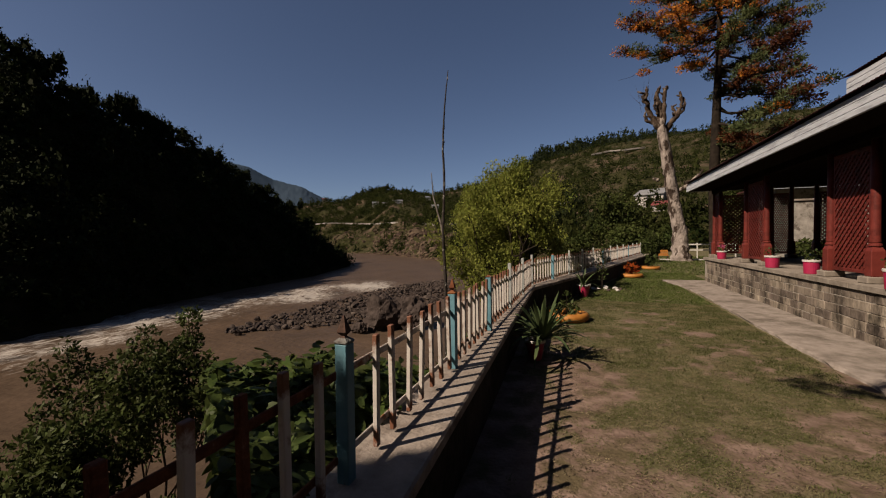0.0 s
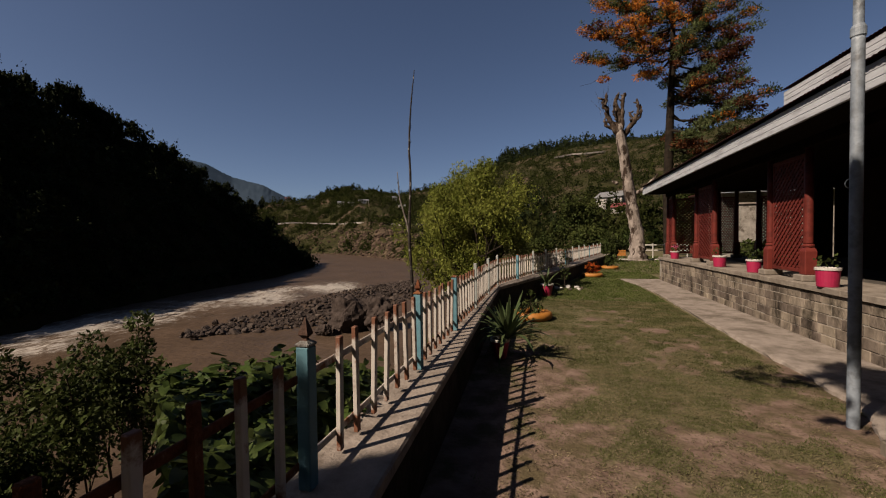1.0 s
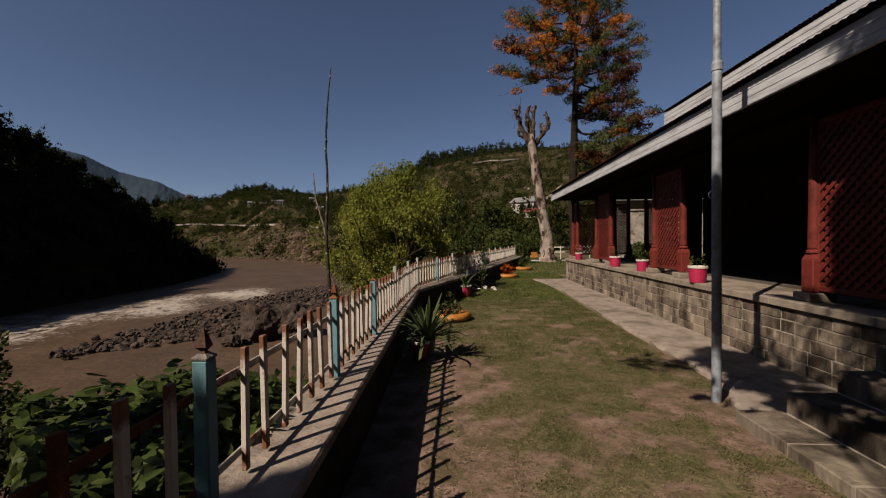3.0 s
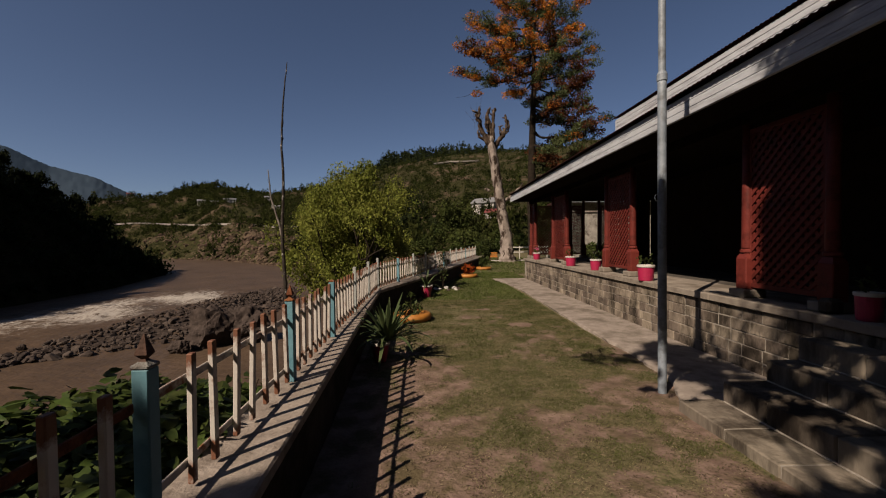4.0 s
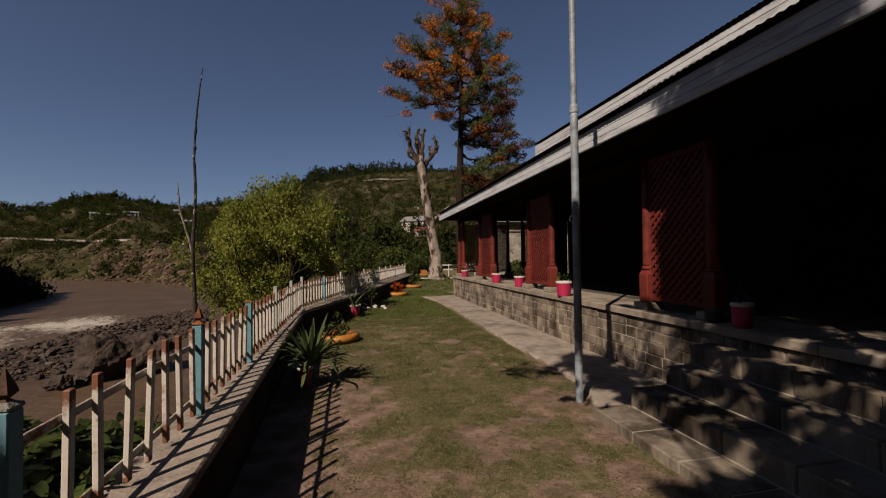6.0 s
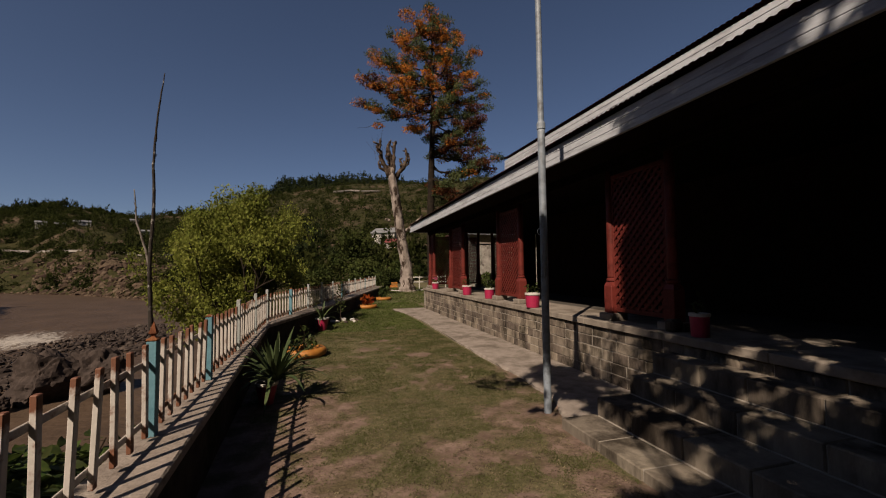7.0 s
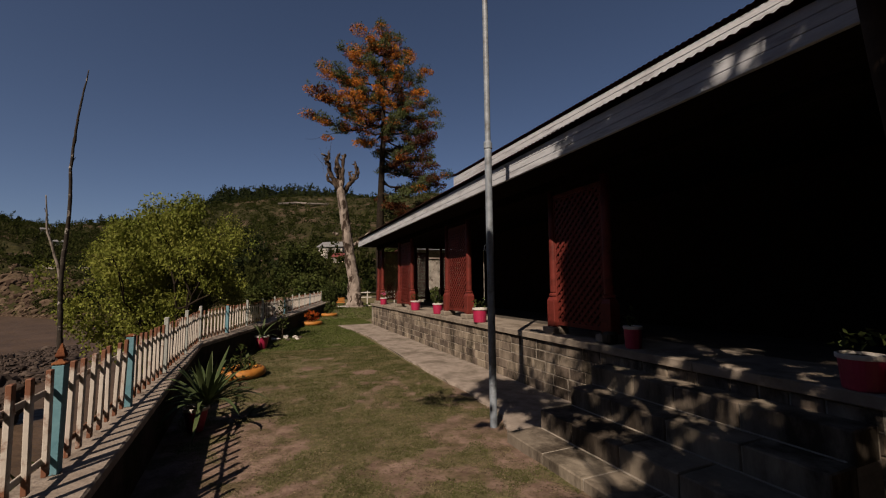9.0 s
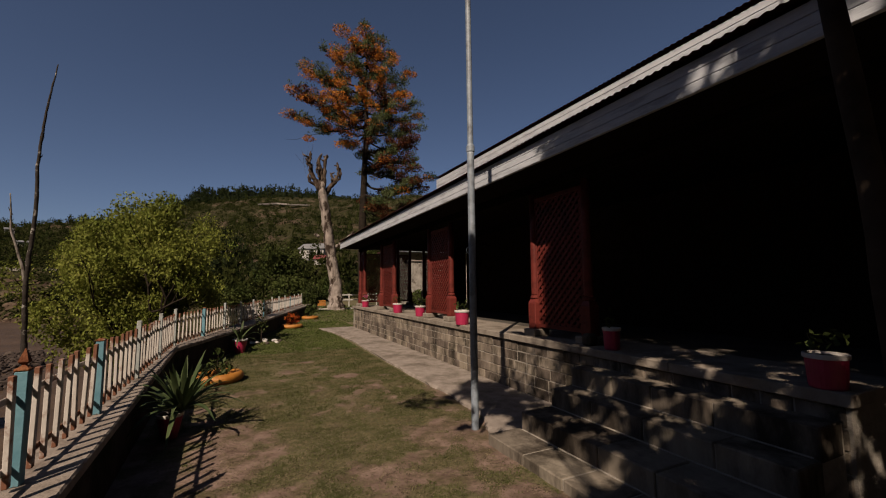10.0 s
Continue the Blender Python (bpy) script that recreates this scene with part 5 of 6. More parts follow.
def bare_stick():
    rng = np.random.default_rng(51)
    root = thing("bare_tree", "thin leafless tree trunk with one forked branch", "tree", (-2.60, 7.0, 0.0))
    pts = [(0.03, 0, -2.6), (0.02, 0, 0.5), (0.01, 0, 1.6), (0.0, 0, 2.5), (0.0, 0, 3.3), (0.06, 0, 4.07), (0.10, 0.02, 4.75)]

    def bent(line, n, wobble):
        """The line in n steps, with slow bends and small knots."""
        out = []
        for t in np.linspace(0, 1, n):
            x, y, z = lerp_rows(line, t)
            out.append((x + wobble * noise.noise((0.9 * z, 2.0, 5.0)) + 0.25 * wobble * noise.noise((6 * z, 1.0, 3.0)), y + wobble * noise.noise((0.9 * z, 7.0, 1.0)), z))
        return out
    knots = [1 + 0.16 * abs(rng.normal()) * (k % 4 == 0) for k in range(70)]
    part("trunk", Build().tube(bent(pts, 70, 0.035), [(0.029 * (1 - t) ** 0.75 + 0.006) * k for t, k in zip(np.linspace(0, 1, 70), knots)], 9), M_STICK, root, smooth=True)
    br = [(0.0, 0, 1.72), (-0.06, 0, 1.98), (-0.14, 0, 2.22), (-0.21, 0, 2.42), (-0.23, 0, 2.68), (-0.25, 0, 2.9)]
    part("branch", Build().tube(bent(br, 22, 0.02), list(np.linspace(0.022, 0.006, 22)), 7), M_DEADWOOD, root, "pale bare fork", smooth=True)
    for z, dx, dz in ((2.35, 0.05, 0.16), (2.62, -0.05, 0.10), (3.4, 0.03, 0.06), (1.45, 0.05, 0.07)):
        x = -0.2 if 2.3 < z < 2.7 else 0.01
        part("twig", Build().tube([(x, 0, z), (x + dx * 0.6, 0.01, z + dz * 0.5), (x + dx, 0.01, z + dz)], [0.008, 0.006, 0.003], 5), M_STICK, root)


def dead_tree():
    rng = np.random.default_rng(61)
    root = thing("dead_tree", "pale dead tree with a bare trunk and lopped branches", "tree", (5.6, 30.0, 0.0))
    pts = [(0.08, 0, -0.3), (0.0, 0, 0.5), (-0.08, 0, 2.0), (-0.5, 0, 4.5), (-0.75, 0, 6.3), (-1.05, 0, 8.2), (-1.2, 0, 9.4)]
    rad = [0.85, 0.52, 0.42, 0.37, 0.34, 0.31, 0.24]
    tt = np.linspace(0, 1, 46)
    b = Build()
    line = [lerp_rows(pts, t) for t in tt]
    b.tube(line, [lerp_rows([(r,) for r in rad], t)[0] * (1 + 0.06 * rng.normal()) for t in tt], 14)
    me = b.mesh("trunk", M_DEAD, True)
    for v in me.vertices:
        k = 0.10 * noise.noise(v.co * 1.3) + 0.07 * noise.noise(v.co * 3.5)
        v.co.x += k
        v.co.y += k
    part("trunk", me, None, root)
    limbs = (([(0, 0), (-0.5, 0.7), (-0.85, 1.3), (-1.0, 2.1), (-0.95, 2.55)], 0.22, 0.12), ([(-0.45, 0.6), (-0.85, 0.75), (-1.05, 1.15)], 0.13, 0.12), ([(-0.9, 1.5), (-1.2, 1.9), (-1.2, 2.2)], 0.09, 0.07),
             ([(-0.1, 0.3), (-0.2, 1.2), (-0.3, 2.2), (-0.12, 2.6)], 0.22, 0.13), ([(0.05, 0.4), (0.12, 1.3), (0.16, 2.3), (0.3, 2.6)], 0.19, 0.12), ([(0.1, 0), (0.5, 0.5), (0.9, 0.95), (1.15, 1.6), (0.98, 2.15)], 0.2, 0.10),
             ([(0.85, 0.9), (1.25, 1.15), (1.3, 1.75)], 0.10, 0.08), ([(0.6, 0.6), (0.75, 1.1), (0.6, 1.5)], 0.09, 0.08), ([(-0.25, 1.0), (-0.55, 1.4), (-0.5, 1.75)], 0.08, 0.07), ([(0.2, -1.6), (0.45, -1.35)], 0.13, 0.11), ([(-0.25, -2.6), (-0.5, -2.45)], 0.12, 0.10), ([(0.55, -4.4), (0.75, -4.2)], 0.15, 0.12))
    for k, (line, r0, r1) in enumerate(limbs):
        out, y = [], rng.normal() * 0.12
        m = 5 * (len(line) - 1) + 1
        for u in np.linspace(0, 1, m):
            x, z = lerp_rows(line, u)
            out.append((-1.08 + x + 0.03 * rng.normal(), y + 0.25 * u * math.sin(k * 2.1) + 0.03 * rng.normal(), 8.45 + 1.2 * z + 0.02 * rng.normal()))
        radii = [(r0 + (0.75 * r1 - r0) * u) * (1 + 0.13 * rng.normal()) for u in np.linspace(0, 1, m)]
        radii[-1] *= 0.7
        b = Build().tube(out, radii, 9)
        for j in range(3, m - 1, 3):
            q = Vector(out[j])
            d = Vector((rng.normal(), rng.normal(), abs(rng.normal()) + 0.3)).normalized() * rng.uniform(0.18, 0.42)
            b.tube([tuple(q), tuple(q + d * 0.6), tuple(q + d)], [0.075, 0.06, 0.03], 6)
        me = b.mesh("limb", M_LIMB if k < 9 else M_DEAD, True)
        for v in me.vertices:
            v.co += Vector((1, 1, 0.5)) * 0.06 * noise.noise(v.co * 5)
        part("limb", me, None, root)
    twigs = Build()
    for k in range(12):
        s = Vector((-2.2 + rng.uniform(-0.2, 0.4), rng.normal() * 0.2, 10.3 + rng.uniform(-0.4, 0.5)))
        e = s + Vector((rng.normal() * 0.3 - 0.15, rng.normal() * 0.3, rng.uniform(0.8, 2.0)))
        twigs.tube([tuple(s), tuple(e)], [0.009, 0.004], 4, False)
    part("twigs", twigs, M_STICK, root, "fine bare twigs")
    part("branch", Build().tube([(-0.45, 0, 4.4), (0.4, 0.1, 4.9), (1.3, 0.2, 5.9)], [0.16, 0.12, 0.06], 8), M_DEAD, root, smooth=True)


def flowering_tree():
    """A tall tree with layered boughs, dark leaves and orange blossom."""
    rng = np.random.default_rng(71)
    root = thing("flowering_tree", "tall tree with dark leaves and orange blossom", "tree", (9.6, 38.0, 0.0))
    trunk = [(0, 0, -0.3), (-0.15, 0, 6), (0.0, 0, 12), (0.2, 0, 17), (0.1, 0, 22), (0.3, 0, 27.5)]
    tt = np.linspace(0, 1, 20)
    b = Build().tube([lerp_rows(trunk, t) for t in tt], [0.46 * (1 - 0.86 * t) for t in tt], 10)
    part("trunk", b, M_TRUNK, root, smooth=True)
    high, left, right = (8, 12, 14, 17, 18, 20.6, 23.5, 26.3, 28.0), (0.6, 0.8, 1.6, 4.5, 8.6, 7.2, 6.0, 3.8, 1.2), (6.8, 8.4, 7.8, 6.4, 6.6, 6.4, 5.2, 3.2, 1.6)
    leaf, bloom, russet = [], [], []
    turn = 0.0
    for i in range(84):
        z = 9.0 + 18.6 * (i + rng.uniform()) / 84
        turn += 2.4
        c, s = math.cos(turn), math.sin(turn)
        if c < -0.1 and 0 < i and z < 16.6:
            continue
        reach = float(np.interp(z, high, left if c < 0 else right)) * rng.uniform(0.72, 1.05)
        tip = Vector((reach * c, 0.75 * reach * s, z))
        if i == 0:
            tip = Vector((-7.2, 0.5, 15.3))
        z0 = 17.0 if i == 0 else max(7.5, z - 0.14 * abs(reach) - 0.4)
        base = Vector(lerp_rows(trunk, min(0.98, (z0 + 0.3) / 27.8)))
        line = [base.lerp(tip, u) + Vector((0, 0, -0.10 * reach * math.sin(math.pi * u))) + Vector(rng.normal(size=3) * 0.14 * (0 < u < 1)) for u in np.linspace(0, 1, 8)]
        rr = 0.035 + 0.010 * reach
        bough = Build().tube([tuple(q) for q in line], [rr * (1 - 0.8 * u) for u in np.linspace(0, 1, 8)], 5, False)
        low = z < 18 and c > 0
        u = 0.75 if i == 0 else 0.38 if reach > 2 else 0.15
        while u < 1.02:
            f = min(6.999, u * 7)
            q = line[int(f)].lerp(line[min(7, int(f) + 1)], f - int(f)) + Vector(rng.normal(size=3) * (0.42 - 0.3 * u))
            bough.tube([tuple(line[int(f)]), tuple(q)], [rr * 0.3, 0.012], 4, False)
            pick = rng.uniform()
            share = 0.05 if low else 0.62 if c < 0.3 else 0.42
            (bloom if pick < share else russet if pick < share + (0.42 if low else 0.1) else leaf).append(np.array(q) + ball(rng, 150, 0.42) * rng.uniform(0.45, 0.95))
            tuft = np.array(q) + (0, 0, rng.uniform(0.2, 0.5))
            leaf.append(tuft + ball(rng, 40, 1.0) * 0.40)
            u += 0.60 / max(1.2, reach)
        part("limb", bough, M_TRUNK, root, smooth=True)
    part("crown", quads("crown", leaf_quads(np.concatenate(leaf), 0.22, 0.075, rng, (0, 0, 0.7)), M_SILK), None, root, "dark green leaves")
    part("blossom", quads("blossom", leaf_quads(np.concatenate(bloom), 0.16, 0.095, rng, (-0.2, -0.2, 0.4)), M_BLOOM), None, root, "orange blossom")
    part("foliage", quads("foliage", leaf_quads(np.concatenate(russet), 0.24, 0.11, rng), M_RUSSET), None, root, "withered russet leaves")


def garden_trees():
    rng = np.random.default_rng(81)
    for x, y, z, h, n, c in ((1.6, 40, -3.0, 7.5, 5000, 0.9), (3.2, 44, -2.6, 8.5, 5500, 1.0), (-1.2, 46, -4.0, 7.0, 4200, 1.0), (5.0, 52, -2.5, 4.6, 3200, 0.8), (8.6, 50, -1.5, 4.6, 3200, 0.8),
                          (13, 46, 0, 10, 5200, 1.2), (-4.5, 34, -5.0, 7.0, 4200, 0.9), (16, 42, 0, 9, 4200, 1.2)):
        tree("garden_tree", "leafy green tree beyond the end of the lawn", (x, y, z), h, rng, M_OAK, c, 0.30, n, 3, 1, 0.16, (rng.normal() * 0.1, 0), 3, 0.62, "trees beyond the lawn")
    root = thing("round_shrub", "dark clipped round shrub at the end of the fence", "shrub", (3.55, 28.0, 0.0))
    c = ball(rng, 2600) * (0.55, 0.55, 0.95) + (0, 0, 0.95)
    part("crown", quads("crown", leaf_quads(c, 0.13, 0.08, rng), M_BUSH), None, root)
    part("stem", Build().tube([(0, 0, -0.05), (0, 0, 1.0)], [0.06, 0.03], 6), M_BARK, root)
    # Shrubs added to darken the foot of the stone wall.
    for x in (8.6, 9.3, 10.0):
        root = thing("hedge_shrub", "leafy shrub added to darken the foot of the stone wall", "shrub", (x, 21.3, 0.0), "shrubs before the stone wall")
        c = ball(rng, 900) * (0.55, 0.45, 0.72) + (0, 0, 0.74)
        part("crown", quads("crown", leaf_quads(c, 0.16, 0.09, rng), M_OAK), None, root)
        part("stem", Build().tube([(0, 0, -0.05), (0, 0, 0.8)], [0.05, 0.03], 6), M_BARK, root)
    # the tree behind the camera that dapples the steps
    root = thing("shade_tree", "leafy tree whose crown dapples the steps", "tree", (-4.0, -5.2, -1.6))
    trunk = [(0, 0, -0.6), (0.25, 0.3, 3.0), (0.9, 1.0, 6.2), (1.6, 1.9, 9.6)]
    tt = np.linspace(0, 1, 12)
    b = Build().tube([lerp_rows(trunk, t) for t in tt], [0.2 * (1 - 0.75 * t) for t in tt], 9)
    # Clumps lie along the sun's rays to the spots they are meant to shade.
    clumps = []
    for _ in range(66):
        c = np.array((2.1, 1.3, 9.7)) + ball(rng, 1)[0] * (2.0, 2.0, 2.9)
        gx, gy = c[0] - 4.0 + 0.78 * (c[2] - 2.0), c[1] - 5.2 + 0.82 * (c[2] - 2.0)
        if not (1.9 < gx < 4.1 and 1.5 < gy < 3.9):
            clumps.append((c, rng.uniform(0.25, 0.55)))
    for _ in range(10):
        n, k = rng.uniform(-0.95, 0.4), rng.uniform(0.3, 3.0)
        clumps.append((np.array((0.72 * n + 0.69 * k, -0.69 * n + 0.72 * k, 9.7)), rng.uniform(0.14, 0.26)))
    clumps += [(np.array((2.3, 2.85, 9.7)), 0.32)]
    clumps += [(np.array((1.7 + 1.5 * u, -0.15 + 1.55 * u, 10.6)) + rng.normal(size=3) * 0.1, 0.36) for u in np.linspace(0, 1, 8)]
    for _ in range(52):
        gx, gy = rng.uniform(2.0, 4.6), rng.uniform(-0.1, 2.1)
        clumps.append((np.array((gx + 4.0 - 0.78 * 7.7, gy + 5.2 - 0.82 * 7.7, 9.7)), rng.uniform(0.3, 0.42)))
    clumps += [(np.array((-0.1, 1.85, 6.6)) + ball(rng, 1)[0] * (0.3, 0.3, 0.4), 0.35) for _ in range(3)]
    clumps += [(np.array((-1.0 + 0.5 * u, 1.1 + y + 0.5 * u, 7.2)) + rng.normal(size=3) * 0.05, 0.2) for y in (-0.2, 0.1, 0.4, 0.7, 1.0) for u in (0, 0.33, 0.67, 0.9)]
    clumps += [(np.array(p), 0.13) for p in ((-0.77, 2.88, 7.2), (-0.62, 3.03, 7.2), (-0.92, 2.73, 7.2))]
    limit = len(clumps) + 6
    while len(clumps) < limit:
        x, y = rng.uniform(-2.5, -1.2), rng.uniform(2.0, 4.4)
        if 0.69 * x + 0.72 * y < 1.55:
            clumps.append((np.array((x, y, 7.2 + rng.normal() * 0.08)), rng.uniform(0.2, 0.28)))
    clumps += [(np.array((0.88, 3.46, 9.7)) + ball(rng, 1)[0] * (0.5, 0.4, 0.3), 0.26) for _ in range(5)]
    clumps += [(np.array((1.0, 4.0, 9.7)) + ball(rng, 1)[0] * (0.4, 0.45, 0.3), 0.22) for _ in range(6)]
    for u in np.linspace(0, 0.62, 7):
        for w in (-0.14, 0.15, 0.65):
            if w < 0.5 or u < 0.36:
                clumps.append((np.array((1.95 + 1.4 * u + 0.72 * w, 2.95 + 1.45 * u - 0.69 * w, 10.6)) + rng.normal(size=3) * 0.12, 0.3 if w > 0 else 0.2))
    clumps += [(np.array((1.8, 4.5, 9.0)), 0.4)]
    for c, rad in clumps[::5]:
        s = np.array(lerp_rows(trunk, min(0.97, max(0.3, (c[2] - 1.8) / 10))))
        b.tube([tuple(s), tuple((s + c) / 2 + (0, 0, 0.2)), tuple(c)], [0.03, 0.022, 0.01], 5, False)
    part("trunk", b, M_BARK, root, smooth=True)
    leaf = np.concatenate([c + ball(rng, 190, 0.7) * rad for c, rad in clumps] + [np.array((0.08, 4.0, 9.7)) + ball(rng, 42, 0.7) * 0.4])
    base = np.array((-4.0, -5.2, -1.6))
    # unseen leaves placed on the sun's rays to dapple the steps and fascia
    leaf = leaf[[dapple(p) for p in leaf + base]]
    fine = []
    for n, xa, xb, ya, yb, low in ((26000, 2.0, 4.9, 0.6, 4.0, 3.9), (15000, 4.9, 6.8, 0.6, 8.2, 7.6), (5000, 4.3, 4.9, 4.0, 6.0, 7.6)):
        h = rng.uniform(low, low + 1.3, n)
        fine.append(np.stack([rng.uniform(xa, xb, n) - 0.78 * h, rng.uniform(ya, yb, n) - 0.82 * h, 0.4 + h], 1))
    fine = np.concatenate(fine)
    fine = fine[[dapple(p) for p in fine]] - base
    for k in range(9):
        s, e = np.array(lerp_rows(trunk, 0.45 + 0.05 * (k % 4))), fine[rng.integers(0, len(fine))]
        b2 = Build().tube([tuple(s), tuple(s * 0.5 + e * 0.5 + (0, 0, 0.7)), tuple(e)], [0.06, 0.04, 0.012], 6, False)
        part("limb", b2, M_BARK, root, smooth=True)
    # Unseen limb set on the sun's rays to shade the pole's middle.
    bough = [np.array((2.455 - 0.78 * h, 4.21 - 0.82 * h, z + h)) - base for z, h in ((0.72, 5.6), (1.1, 5.7), (1.5, 5.5), (1.85, 5.6), (2.2, 5.8))]
    part("limb", Build().tube([tuple(q) for q in bough], [0.07, 0.085, 0.09, 0.085, 0.06], 8), M_BARK, root, smooth=True)
    part("foliage", quads("foliage", leaf_quads(fine, 0.11, 0.065, rng), M_OAK), None, root, "small unseen leaves placed to dapple the steps and fascia")
    # unseen leaves set on the sun's rays to shade the fence's near end
    m = 5200
    h = rng.uniform(6.4, 7.6, m)
    gx, gy = rng.uniform(-1.95, -0.62, m), rng.uniform(-0.9, 1.7, m)
    side = gy - 1.051 * gx
    bough = np.stack([gx - 0.78 * h, gy - 0.82 * h, 0.8 + h], 1)
    bough = bough[[c + 0.25 * noise.noise((q[2] * 1.2 + q[0], 4.0, 7.0)) < 2.66 and 0.8 * noise.noise((q[0] * 1.9 + 1.5 * q[2], q[1] * 1.9 + 1.6 * q[2], 4.0)) + (0.32 if c > 1.9 else 0.10) > 0 for q, c in zip(bough, side)]] - base
    # Unseen leaves added to shade one patch of lawn by the pole.
    lawn_shade = np.array([(rng.uniform(2.05, 2.80), rng.uniform(5.2, 5.6), 0.0) for _ in range(170)])
    lawn_shade = np.array([q + np.array((-0.78, -0.82, 1.0)) * rng.uniform(6.2, 7.2) for q in lawn_shade if noise.noise((q[0] * 4, q[1] * 5, 2.0)) > -0.12]) - base
    leaf = np.concatenate([leaf, bough, lawn_shade])
    part("crown", quads("crown", leaf_quads(leaf, 0.125, 0.08, rng), M_OAK), None, root)
    # a slim tree beside the steps, of which the trunk shows
    root = thing("slim_tree", "slim tree with a dark trunk beside the steps", "tree", (2.66, 0.75, 0.0))
    line = [(0.02, -0.02, -0.3), (0.0, -0.01, 0.6), (-0.01, 0.02, 2.0), (-0.04, 0.12, 3.4), (0.0, 0.1, 5.2)]
    tt2 = np.linspace(0, 1, 24)
    b = Build().tube([lerp_rows(line, t) for t in tt2], [(0.062 - 0.02 * t) * (1 + 0.05 * rng.normal()) for t in tt2], 12)
    tips = []
    for k in range(6):
        a = k * 1.05
        tip = (0.9 * math.cos(a), 0.9 * math.sin(a), 6.2 + 0.2 * k)
        b.tube([(0, 0, 4.9), (tip[0] * 0.5, tip[1] * 0.5, 5.7), tip], [0.04, 0.025, 0.01], 6, False)
        tips.append(np.array(tip) + ball(rng, 160) * 0.55)
    part("trunk", b, M_BARK, root, smooth=True)
    part("crown", quads("crown", leaf_quads(np.array([q for q in np.concatenate(tips) if dapple(q + (2.66, 0.75, 0))]), 0.16, 0.08, rng), M_OAK), None, root)
    # unseen tall tree farther back, added over the roof to block sky light
    root = thing("shade_tree", "unseen tall tree added to block sky light from above", "tree", (-7.0, -12.0, -2.0))
    trunk = [(0, 0, -0.6), (0.1, 0.3, 8.0), (0.5, 0.9, 15.0), (1.0, 1.5, 22.0)]
    b = Build().tube([lerp_rows(trunk, t) for t in tt], [0.5 * (1 - 0.6 * t) for t in tt], 12)
    clumps = []
    for _ in range(260):
        x, y = rng.uniform(-8.0, 4.0), rng.uniform(-14, 1.5)
        z = 7.4 + (4.8 - x) / 0.78 + rng.uniform(0, 2.2)
        clumps.append(np.array((x + 7.0, y + 12.0, z + 2.0)) )
    for c in clumps[::4]:
        s = np.array((1.0, 1.5, 22.0))
        b.tube([tuple(s), tuple((s + c) / 2 + (0, 0, 0.4)), tuple(c)], [0.12, 0.08, 0.02], 5, False)
    part("trunk", b, M_BARK, root, smooth=True)
    leaf = np.concatenate([c + ball(rng, 130, 0.7) * rng.uniform(0.8, 1.25) for c in clumps])
    leaf = leaf[[dapple(p) for p in leaf + (-7.0, -12.0, -2.0)]]
    part("crown", quads("crown", leaf_quads(leaf, 0.42, 0.26, rng), M_OAK), None, root)


